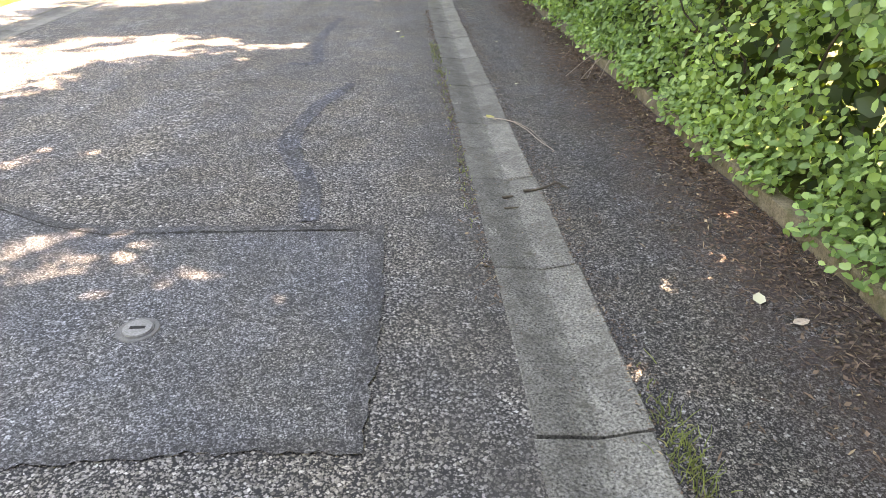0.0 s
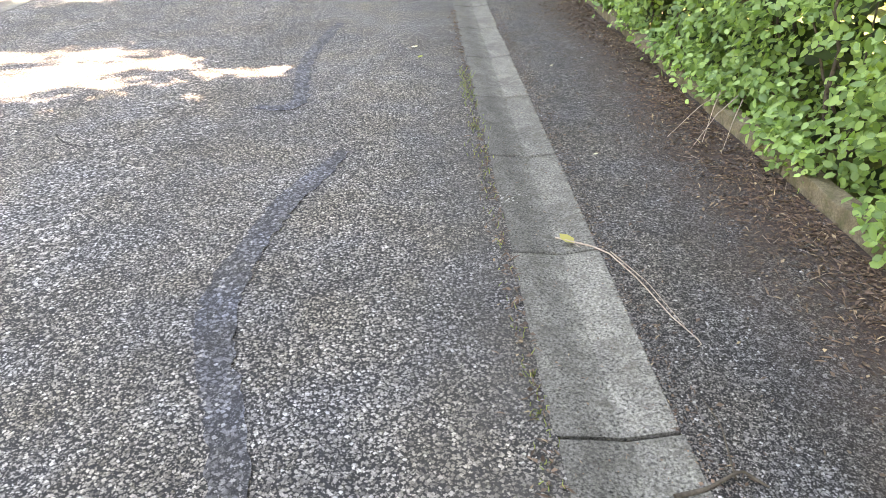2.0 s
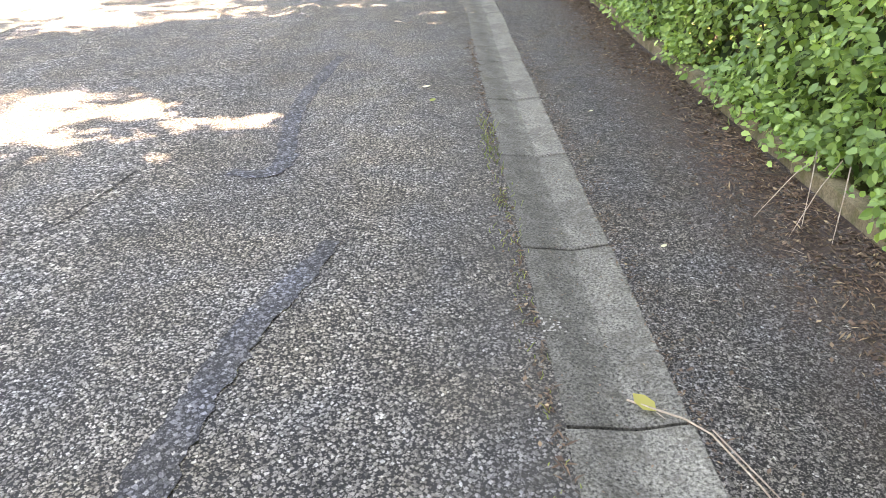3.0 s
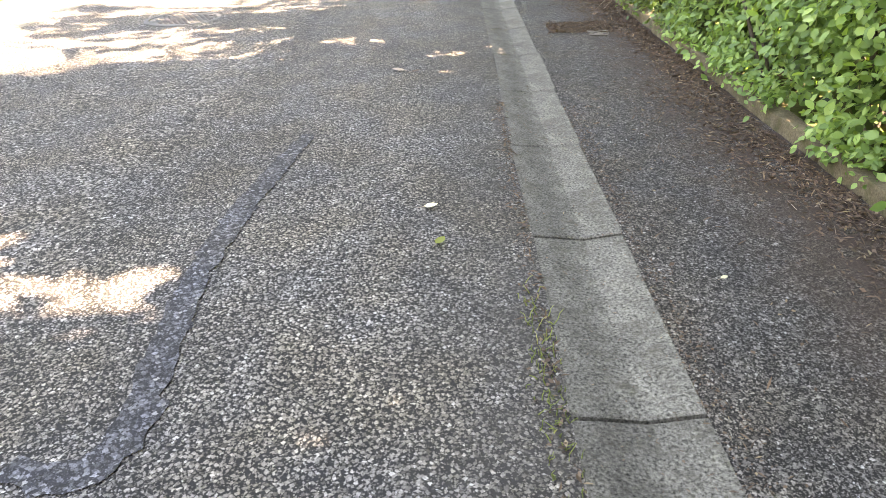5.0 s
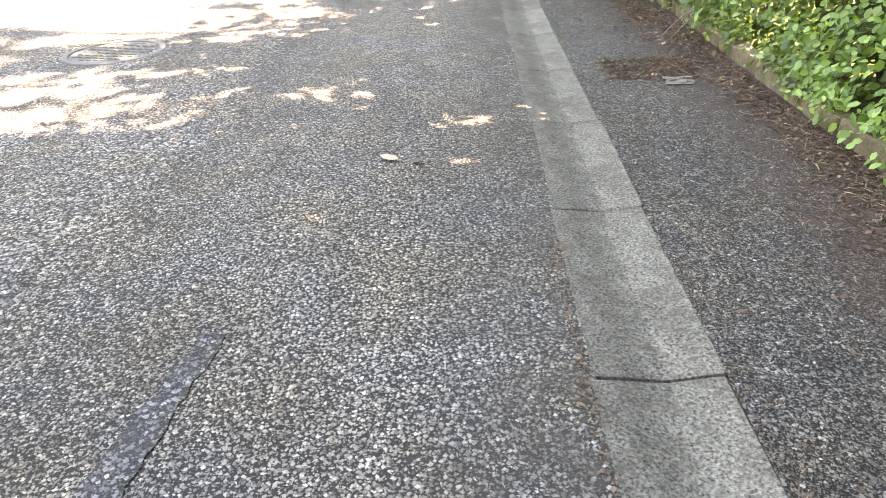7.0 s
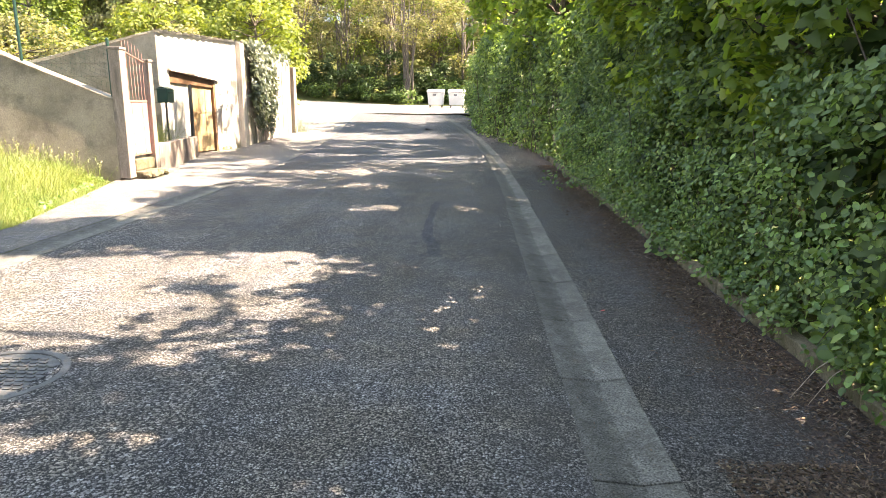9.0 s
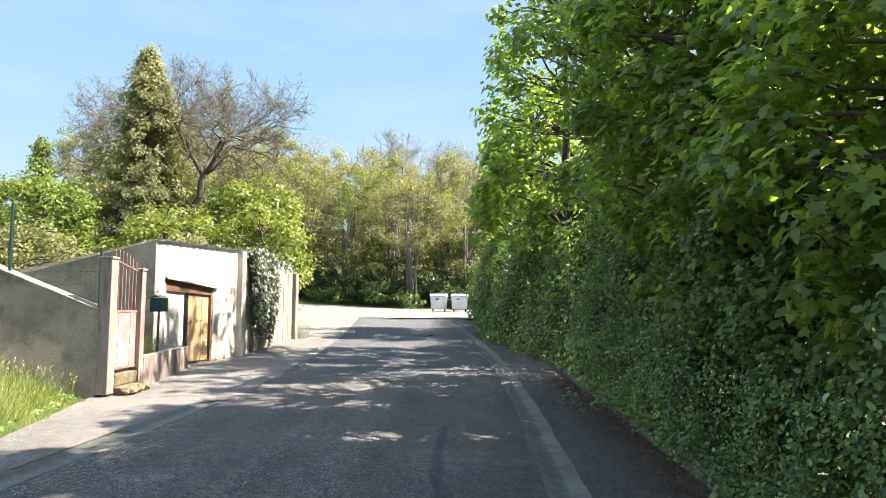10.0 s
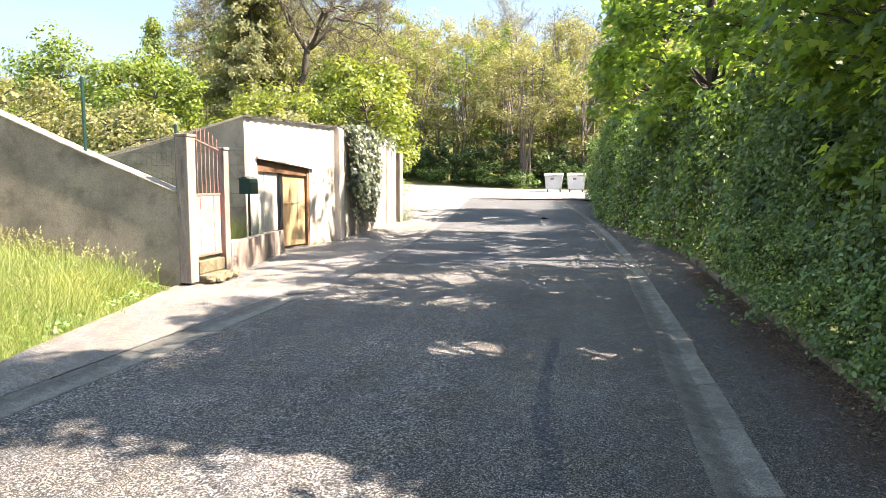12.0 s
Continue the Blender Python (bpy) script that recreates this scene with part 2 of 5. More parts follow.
M_LITTER = leaf_material("dead_leaf_bits", (0.05, 0.03, 0.023), (0.155, 0.1, 0.074), (0.32, 0.24, 0.16), 0.05, 0.8)
M_HEDGE = leaf_material("hedge_leaf", (0.04, 0.084, 0.026), (0.165, 0.245, 0.074), (0.23, 0.29, 0.1), 0.34, 0.48)
M_NETTLE = leaf_material("fresh_low_leaf", (0.08, 0.165, 0.052), (0.255, 0.4, 0.135), (0.31, 0.43, 0.18), 0.36, 0.5)
# darkened copy of the leaf green: shade put into the colour
M_SHADE_LEAF = leaf_material("shade_dark_leaf", (0.018, 0.042, 0.01), (0.05, 0.09, 0.02), None, 0.2, 0.6)
M_MAPLE = leaf_material("maple_leaf", (0.082, 0.14, 0.038), (0.255, 0.33, 0.085), (0.34, 0.37, 0.09), 0.64, 0.4)
M_YELLOW = leaf_material("spring_yellow_leaf", (0.1, 0.135, 0.03), (0.22, 0.25, 0.06), (0.34, 0.33, 0.06), 0.4)
M_OLIVE = leaf_material("budding_leaf", (0.14, 0.14, 0.07), (0.27, 0.255, 0.14), (0.31, 0.25, 0.17), 0.38, 0.85)
M_WOOD_LEAF = leaf_material("woodland_leaf", (0.08, 0.12, 0.032), (0.2, 0.25, 0.065), (0.26, 0.28, 0.09), 0.4, 0.8)
M_CONIFER = leaf_material("conifer_spray", (0.14, 0.145, 0.07), (0.29, 0.28, 0.145), (0.24, 0.22, 0.13), 0.45, 0.7)
M_IVY = leaf_material("ivy_leaf", (0.03, 0.042, 0.024), (0.1, 0.115, 0.064), (0.17, 0.17, 0.12), 0.2, 0.32)
M_GRASS = leaf_material("grass_blade", (0.1, 0.14, 0.036), (0.25, 0.29, 0.09), (0.4, 0.36, 0.19), 0.3, 0.65)
M_SEEDHEAD = leaf_material("grass_seed_head", (0.2, 0.19, 0.1), (0.38, 0.35, 0.2), None, 0.3, 0.8)
M_PALELEAF = leaf_material("fallen_pale_leaf", (0.5, 0.46, 0.34), (0.62, 0.58, 0.45), None, 0.1, 0.7)
M_DRYGREEN = leaf_material("wilted_leaf", (0.2, 0.19, 0.05), (0.3, 0.27, 0.09), None, 0.15, 0.6)
M_PAPER = painted("weathered_paper", (0.2, 0.175, 0.15), 0.85, 0.0, (0.1, 0.085, 0.075), 40)
M_REDBIT = painted("red_plastic", (0.6, 0.03, 0.03), 0.4)
M_SPOT = rough_stuff("lime_splash", (0.24, 0.23, 0.21), (0.4, 0.38, 0.35), 20, 150, 0.001, 0.9)


# ---------------------------------------------------------------- building helpers
def part(name, bm, mat, parent=None, label="", smooth=False):
    me = bpy.data.meshes.new(name)
    bm.to_mesh(me)
    bm.free()
    return link(name, me, mat, parent, label, smooth)


def link(name, me, mat, parent=None, label="", smooth=False):
    me.materials.append(mat)
    if smooth:
        me.shade_smooth()
    ob = new(name, me)
    if parent is not None:
        ob.parent = parent
        ob.matrix_parent_inverse = parent.matrix_basis.inverted()
    return tagged(ob, label)


def arrays(name, V, F, mat, parent=None, label="", smooth=False):
    """A mesh from vertex rows and face rows of one length (numpy)."""
    V, F = np.asarray(V, np.float32), np.asarray(F, np.int32)
    me = bpy.data.meshes.new(name)
    me.vertices.add(len(V))
    me.vertices.foreach_set("co", V.ravel())
    n, k = F.shape
    me.loops.add(n * k)
    me.loops.foreach_set("vertex_index", F.ravel())
    me.polygons.add(n)
    me.polygons.foreach_set("loop_start", np.arange(0, n * k, k, dtype=np.int32))
    me.polygons.foreach_set("loop_total", np.full(n, k, dtype=np.int32))
    me.update(calc_edges=True)
    return link(name, me, mat, parent, label, smooth)


def thing(name, x, y, z, label, category, group="", kind=""):
    ob = new(name)
    ob.empty_display_size = 0.1
    ob.matrix_basis = Matrix.Translation((x, y, z))
    return tagged(ob, label, category, group, kind)


def block(bm, lo, hi, bevel=0.0, m=None):
    c = [(a + b) / 2 for a, b in zip(lo, hi)]
    s = [b - a for a, b in zip(lo, hi)]
    mm = Matrix.Translation(c) @ Matrix.Diagonal((*s, 1))
    made = bmesh.ops.create_cube(bm, size=1, matrix=(m @ mm) if m is not None else mm)
    if bevel:
        edges = {e for v in made["verts"] for e in v.link_edges}
        bmesh.ops.bevel(bm, geom=list(edges), offset=bevel, segments=2, affect="EDGES", profile=0.6)
    return bm


def rod(bm, a, b, r, sides=8, r2=None):
    a, b = Vector(a), Vector(b)
    m = Matrix.Translation((a + b) / 2) @ (b - a).to_track_quat("Z", "Y").to_matrix().to_4x4()
    bmesh.ops.create_cone(bm, cap_ends=True, segments=sides, radius1=r, radius2=r if r2 is None else r2, depth=(b - a).length, matrix=m)
    return bm


def tubes(name, runs, mat, parent, label="", sides=5):
    """Tapered tubes along runs of points: branches, stems, straws."""
    V, F, base = [], [], 0
    ang = np.linspace(0, 2 * np.pi, sides, endpoint=False)
    for pts, rad in runs:
        pts = np.asarray(pts, float)
        d = np.gradient(pts, axis=0)
        d /= np.linalg.norm(d, axis=1)[:, None] + 1e-9
        ref = np.where(np.abs(d[:, 2:3]) > 0.9, [[1.0, 0, 0]], [[0, 0, 1.0]])
        u = np.cross(d, ref)
        u /= np.linalg.norm(u, axis=1)[:, None] + 1e-9
        w = np.cross(d, u)
        ring = pts[:, None] + np.asarray(rad)[:, None, None] * (np.cos(ang)[None, :, None] * u[:, None] + np.sin(ang)[None, :, None] * w[:, None])
        V.append(ring.reshape(-1, 3))
        n = len(pts)
        i = np.arange(n - 1)[:, None] * sides
        j = np.arange(sides)[None]
        k = (j + 1) % sides
        F.append(np.stack([i + j, i + k, i + k + sides, i + j + sides], -1).reshape(-1, 4) + base)
        base += n * sides
    return arrays(name, np.concatenate(V), np.concatenate(F), mat, parent, label, True)


OVAL = (np.array([[0, 0, 0], [0.3, 0.3, 0.05], [0.7, 0.27, 0.03], [1, 0, -0.1], [0.7, -0.27, 0.03], [0.3, -0.3, 0.05], [0.5, 0, -0.05]]),
        np.array([[0, 1, 6], [1, 2, 6], [2, 3, 6], [3, 4, 6], [4, 5, 6], [5, 0, 6]]))
KITE = (np.array([[0, 0, 0], [0.45, 0.32, 0.06], [1, 0, -0.06], [0.45, -0.32, 0.06]]), np.array([[0, 1, 2], [0, 2, 3]]))


def maple_template():
    ring = [(0.0, 0.0), (-0.05, 0.2), (-0.12, 0.42), (0.16, 0.33), (0.34, 0.62), (0.46, 0.28), (0.72, 0.24), (1.0, 0.0)]
    pts = ring + [(x, -y) for x, y in ring[-2:0:-1]]
    V = [(0.3, 0, 0.05)] + [(x, y, -0.12 * abs(y) - 0.06 * x * x) for x, y in pts]
    n = len(pts)
    return np.array(V), np.array([[0, 1 + i, 1 + (i + 1) % n] for i in range(n)])


MAPLE = maple_template()


def leaves(name, P, N, size, template, mat, parent, label="", hang=None):
    """Many leaves as one mesh: at P, facing N, turned at random about N, or with the tip down where hang is given."""
    P, N = np.asarray(P), np.asarray(N, float)
    n = len(P)
    N = N / (np.linalg.norm(N, axis=1)[:, None] + 1e-9)
    R = rng.normal(size=(n, 3))
    if hang is not None:
        R = R * (1 - hang) + np.array([0, 0, -1.6]) * hang
    U = R - (R * N).sum(1)[:, None] * N
    U /= np.linalg.norm(U, axis=1)[:, None] + 1e-9
    W = np.cross(N, U)
    T, F = template
    s = np.broadcast_to(size, (n,))[:, None, None]
    V = P[:, None] + s * (T[None, :, :1] * U[:, None] + T[None, :, 1:2] * W[:, None] + T[None, :, 2:] * N[:, None])
    FF = F[None] + (np.arange(n) * len(T))[:, None, None]
    ob = arrays(name, V.reshape(-1, 3), FF.reshape(-1, F.shape[1]), mat, parent, label)
    ob["kind"] = "stuff"
    return ob


def unit(n):
    v = rng.normal(size=(n, 3))
    return v / np.linalg.norm(v, axis=1)[:, None]


# ---------------------------------------------------------------- the lie of the land
def bend(y):
    """How far the road has swung to the side at y."""
    t = np.clip(np.asarray(y, float) - 19.0, 0, 17.0)
    return -0.0036 * t * t - 0.1224 * np.clip(np.asarray(y, float) - 36.0, 0, None)


def step(a, b, v):
    t = np.clip((np.asarray(v, float) - a) / (b - a), 0, 1)
    return t * t * (3 - 2 * t)


def road_z(x, y):
    """Height of the road, the pavements and the junction."""
    x, y = np.asarray(x, float), np.asarray(y, float)
    t = np.clip(y - 21, 0, 45)
    z = 0.0235 * (np.sqrt(t * t + 9) - 3)
    z = z - 0.05 * step(-1.0, -5.0, x) * (1 - step(19, 26, y))
    return z + 0.04 * np.clip(-5 - x, 0, 25) * step(24, 45, y)


def land_z(x, y):
    """Height of the earth beside and beyond the road."""
    x, y = np.asarray(x, float), np.asarray(y, float)
    z = road_z(x, y) - 0.06
    bank = np.clip(-6.3 - x - 0.12 * np.clip(y - 15, 0, 6), 0, 12)
    z = z + 0.19 * bank * (1 - step(21.1, 21.7, y))
    back = step(21.0, 21.8, y) * (1 - step(34, 46, y)) * np.clip(-8.6 - x, 0, 14)
    z = z + 0.2 * back
    z = z + 0.14 * step(1.55, 1.8, x) * (1 - step(24, 30, y))
    far = np.clip(y - 63 + 0.25 * np.clip(-x - 12, 0, 60), 0, 30)
    z = z + 0.3 * far * step(0, 8, far)
    return z + 0.05 * np.clip(-24 - x, 0, 40) * step(30, 60, y)


def grid(name, xs, ys, fz, mat, parent=None, label="", shear=None):
    X, Y = np.meshgrid(np.asarray(xs, float), np.asarray(ys, float))
    if shear is not None:
        X = X + shear(Y)
    Z = fz(X, Y)
    V = np.stack([X, Y, Z], -1).reshape(-1, 3)
    w = len(xs)
    i = (np.arange(len(ys) - 1)[:, None] * w + np.arange(w - 1)[None]).reshape(-1)
    return arrays(name, V, np.stack([i, i + 1, i + w + 1, i + w], -1), mat, parent, label, True)


xs = np.concatenate([[-900, -500, -300, -200, -140], np.arange(-100, -20, 5), np.arange(-20, 4, 0.4), np.arange(4, 60, 4), [80, 120, 200, 400, 900]])
ys = np.concatenate([[-900, -400, -150, -60, -30], np.arange(-15, 48, 0.5), np.arange(48, 120, 3), [130, 160, 200, 300, 500, 900]])
ground = tagged(grid("ground", xs, ys, land_z, M_EARTH), "grassy earth bank and wooded hillside around the road", "ground", kind="structure")

# clear spring sky far behind the wooded hill
def sky_backdrop():
    m, nt, bs = material("clear_sky")
    nt.nodes.remove(bs)
    co = coords(nt)
    up = span(nt, separate(nt, co, 2), 5.0, 95.0)
    mp = nt.nodes.new("ShaderNodeMapping")
    mp.inputs["Scale"].default_value = (0.5, 0.5, 1.6)
    nt.links.new(co, mp.inputs[0])
    wisp = ramp(nt, noise_tex(nt, mp.outputs[0], 0.018, 5, 0.55), [(0.46, 0.0), (0.8, 0.5)])
    em = nt.nodes.new("ShaderNodeEmission")
    nt.links.new(mix(nt, ramp(nt, up, [(0.0, (0.092, 0.126, 0.158)), (0.5, (0.066, 0.108, 0.158)), (1.0, (0.05, 0.092, 0.155))]), (0.11, 0.135, 0.16), wisp), em.inputs[0])
    nt.links.new(em.outputs[0], nt.nodes["Material Output"].inputs[0])
    a = np.radians(np.linspace(-80, 70, 61))
    z = np.array([-20.0, 40.0, 90.0, 130.0])
    V = np.stack([np.broadcast_to(210 * np.sin(a), (4, 61)), np.broadcast_to(10 + 210 * np.cos(a), (4, 61)), np.repeat(z[:, None], 61, 1)], -1).reshape(-1, 3)
    i = (np.arange(3)[:, None] * 61 + np.arange(60)[None]).reshape(-1)
    ob = arrays("backdrop", V, np.stack([i, i + 1, i + 62, i + 61], -1), m, None, "", True)
    tagged(ob, "clear pale blue spring sky behind the hill", "sky", kind="structure")


sky_backdrop()

# carriageway: chipped asphalt, then the smoother resurfaced stretch, then the open junction
ry = np.arange(-30, 24.2, 0.5)
road = tagged(grid("road", np.linspace(-4.735, 0.012, 13), np.append(ry, 24.14), road_z, M_ROAD, shear=bend), "coarse grey chipped asphalt road in dappled shade", "road", kind="structure")
road_new = grid("road", np.linspace(-4.72, 0.0, 13), np.append(24.147, np.arange(24.5, 49, 0.5)), lambda x, y: road_z(x, y) - 0.003, M_NEWROAD, shear=bend)
tagged(road_new, "smoother dark resurfaced asphalt past a cross joint", "road", kind="structure")


def junction_edge():
    V, F = [], []
    yy = np.arange(33.6, 76, 0.8)
    for y in yy:
        right = bend(y) - 4.72 if y < 48.4 else 9.0
        left = -7.1 - 3.2 * (y - 33.6) if y < 42 else -34.0
        for u in np.linspace(0, 1, 12):
            x = left + (right - left) * u
            V.append((x, y, float(road_z(x, y)) - 0.001))
    for a in range(len(yy) - 1):
        for b in range(11):
            i = a * 12 + b
            F.append((i, i + 1, i + 13, i + 12))
    return arrays("road", V, F, M_JUNCTION, None, "", True)


tagged(junction_edge(), "asphalt of the junction, coloured paler to look sunlit", "road", kind="structure")
pavement = grid("pavement", np.linspace(0.36, 1.44, 7), np.arange(-30, 52, 0.5), lambda x, y: road_z(x, y) + 0.004, M_PAVE, shear=bend)
tagged(pavement, "dark asphalt pavement strewn with leaf litter", "pavement", kind="structure")


def left_apron():
    V, F = [], []
    yy = np.arange(-30, 36, 0.5)
    for y in yy:
        out = -6.0 - 0.25 * min(max(y - 16.5, 0), 5.5) if y < 22 else -7.9
        inn = -5.17 if y < 21 else -4.72
        for u in np.linspace(0, 1, 8):
            x = float(bend(y)) + inn + (out - inn) * u
            V.append((x, y, float(road_z(x, y)) + 0.002))
    for a in range(len(yy) - 1):
        for b in range(7):
            i = a * 8 + b
            F.append((i + 1, i, i + 8, i + 9))
    return arrays("pavement", V, F, M_APRON, None, "", True)


tagged(left_apron(), "pale worn asphalt apron before the garage", "pavement", kind="structure")


# ---------------------------------------------------------------- repairs in the road
def ribbon(name, pts, widths, mat, lift=0.004, parent=None, label="", ragged=0.007, per=0.03):
    pts = np.asarray(pts, float)
    d = np.r_[0, np.cumsum(np.linalg.norm(np.diff(pts, axis=0), axis=1))]
    s = np.arange(0, d[-1], per)
    x, y = np.interp(s, d, pts[:, 0]), np.interp(s, d, pts[:, 1])
    k = np.ones(5) / 5
    x[2:-2], y[2:-2] = np.convolve(x, k, "valid"), np.convolve(y, k, "valid")
    w = np.interp(s, d, np.broadcast_to(widths, d.shape)) / 2
    tx, ty = np.gradient(x), np.gradient(y)
    L = np.hypot(tx, ty)
    nx, ny = -ty / L, tx / L
    a = w + rng.normal(0, ragged, len(s))
    b = w + rng.normal(0, ragged, len(s))
    V = np.concatenate([np.stack([x + nx * a, y + ny * a], 1), np.stack([x - nx * b, y - ny * b], 1)])
    z = road_z(V[:, 0], V[:, 1]) + lift
    n = len(s)
    i = np.arange(n - 1)
    ob = arrays(name, np.c_[V, z], np.stack([i, i + n, i + n + 1, i + 1], 1), mat, parent, "", True)
    return tagged(ob, label, "road repair", kind="structure") if label else ob


def road_patch():
    edge = [(-3.3, 1.22), (-1.9, 1.27), (-0.9, 1.3), (-0.53, 1.27), (-0.52, 1.5), (-0.5, 1.8), (-0.5, 2.3), (-0.46, 2.69), (-1.22, 2.72), (-1.77, 2.73), (-2.08, 2.85), (-2.45, 3.11), (-3.3, 3.6)]
    bm = bmesh.new()
    ring = []
    for (x0, y0), (x1, y1) in zip(edge, edge[1:] + edge[:1]):
        n = max(2, int(math.hypot(x1 - x0, y1 - y0) / 0.06))
        for i in range(n):
            x, y = x0 + (x1 - x0) * i / n + random.gauss(0, 0.006), y0 + (y1 - y0) * i / n + random.gauss(0, 0.006)
            ring.append(bm.verts.new((x, y, float(road_z(x, y)) + 0.004)))
    bm.faces.new(ring)
    bmesh.ops.triangulate(bm, faces=bm.faces[:])
    ob = part("road_patch", bm, M_FINE)
    return tagged(ob, "smooth grey trench repair patch in the road", "road patch", kind="structure")


road_patch()
ribbon("joint_seal", [(-3.2, 3.53), (-2.45, 3.1), (-2.08, 2.86), (-1.77, 2.75), (-1.22, 2.73), (-0.44, 2.69)], 0.055, M_SEAL, 0.007, label="sanded seal along the edge of the road patch")
ribbon("joint_seal", [(-0.5, 2.66), (-0.49, 2.2), (-0.49, 1.8), (-0.52, 1.5), (-0.53, 1.25)], 0.06, M_SEAL, 0.0085, label="sanded seal along the edge of the road patch")
ribbon("joint_seal", [(-3.2, 1.21), (-1.9, 1.27), (-0.9, 1.31), (-0.5, 1.28)], 0.05, M_SEAL, 0.0075, label="sanded seal along the edge of the road patch")
ribbon("crack", [(-3.2, 3.49), (-2.45, 3.06), (-2.08, 2.82), (-1.77, 2.7), (-1.22, 2.69), (-0.6, 2.68)], 0.008, M_CRACK, 0.0092, label="thin open crack beside the patch seal", ragged=0.0025, per=0.02)
TAR = "smooth dark bitumen strip sealing a crack"
ribbon("tar_strip", [(-0.78, 5.38), (-0.86, 5.11), (-0.97, 4.83), (-1.05, 4.45), (-1.1, 4.1), (-1.06, 3.75), (-0.97, 3.5), (-0.88, 3.23), (-0.85, 2.96), (-0.83, 2.78)], [0.0725, 0.116, 0.131, 0.116, 0.145, 0.131, 0.116, 0.116, 0.102, 0.087], M_TAR, 0.005, label=TAR)
ribbon("tar_strip", [(-1.1, 8.5), (-1.16, 8.1), (-1.22, 7.55), (-1.23, 7.04), (-1.19, 6.59), (-1.14, 6.3), (-1.16, 6.14), (-1.26, 6.09), (-1.42, 6.14)], [0.0725, 0.102, 0.116, 0.102, 0.102, 0.116, 0.116, 0.102, 0.0725], M_TAR, 0.005, label=TAR)
ribbon("tar_strip", [(-1.0, 18.6), (-1.01, 16.98), (-0.98, 16.08), (-0.88, 15.62), (-0.85, 15.12)], [0.087, 0.102, 0.131, 0.145, 0.131], M_TAR, 0.005, label=TAR)
ribbon("tar_strip", [(-0.98, 15.13), (-0.76, 15.1)], 0.05, M_TAR, 0.0062, label=TAR)
ribbon("crack", [(-2.5, 5.75), (-2.37, 5.58), (-2.2, 5.5), (-2.06, 5.55), (-2.0, 5.75), (-1.95, 6.0), (-1.91, 6.2)], 0.007, M_CRACK, 0.004, label="curved open crack in the road", ragged=0.003, per=0.02)
ribbon("tar_strip", [(-2.9, 36.0), (-2.4, 36.3), (-1.7, 36.2)], [0.8, 1.5, 0.9], M_TAR, 0.006, label="dark bitumen patch on the resurfaced road", ragged=0.06)
ribbon("crack", [(-4.7, 24.12), (-3, 24.16), (-1.5, 24.13), (-0.12, 24.14)], 0.03, M_CRACK, 0.006, label="cross joint where the resurfaced road begins", ragged=0.004)


def valve_cap(x, y):
    z = float(road_z(x, y)) + 0.004
    t = thing("valve_cap", x, y, z, "small round iron valve cap with a slot, set in asphalt", "valve cap")
    bm = bmesh.new()
    for r, h in ((0.078, 0.004), (0.061, 0.0075)):
        bmesh.ops.create_cone(bm, cap_ends=True, segments=36, radius1=r, radius2=r - 0.003, depth=h, matrix=Matrix.Translation((x, y, z + h / 2)))
    part("rim", bm, M_IRON, t)
    bm = bmesh.new()
    bmesh.ops.create_cone(bm, cap_ends=True, segments=36, radius1=0.054, radius2=0.052, depth=0.006, matrix=Matrix.Translation((x, y, z + 0.009)))
    part("lid", bm, M_CAP, t)
    block(bm := bmesh.new(), (x - 0.028, y - 0.008, z + 0.0115), (x + 0.028, y + 0.008, z + 0.0132), 0.0)
    part("slot", bm, M_CRACK, t, "dark key slot")


valve_cap(-1.353, 1.914)


def manhole(x, y, r=0.33):
    z = float(road_z(x, y)) + 0.003
    t = thing("manhole_cover", x, y, z, "round patterned cast iron manhole cover in the road", "manhole cover")
    bm = bmesh.new()
    a = np.linspace(0, 2 * np.pi, 64, endpoint=False)
    rows = [[bm.verts.new((x + q * math.cos(v), y + q * math.sin(v), z + h)) for v in a] for q, h in ((r + 0.06, -0.004), (r + 0.055, 0.006), (r + 0.012, 0.006), (r + 0.01, -0.004))]
    for p, q in zip(rows, rows[1:]):
        for i in range(64):
            bm.faces.new((p[i], p[(i + 1) % 64], q[(i + 1) % 64], q[i]))
    part("frame", bm, M_IRON, t)
    bm = bmesh.new()
    bmesh.ops.create_circle(bm, cap_ends=True, segments=64, radius=r, matrix=Matrix.Translation((x, y, z + 0.002)))
    for i in range(-5, 6):
        for j in range(-5, 6):
            px, py = i * 0.055 + (j % 2) * 0.027, j * 0.05
            if math.hypot(px, py) < r - 0.04:
                block(bm, (x + px - 0.019, y + py - 0.013, z + 0.002), (x + px + 0.019, y + py + 0.013, z + 0.008))
    part("lid", bm, M_IRON, t)


manhole(-3.12, 12.18)


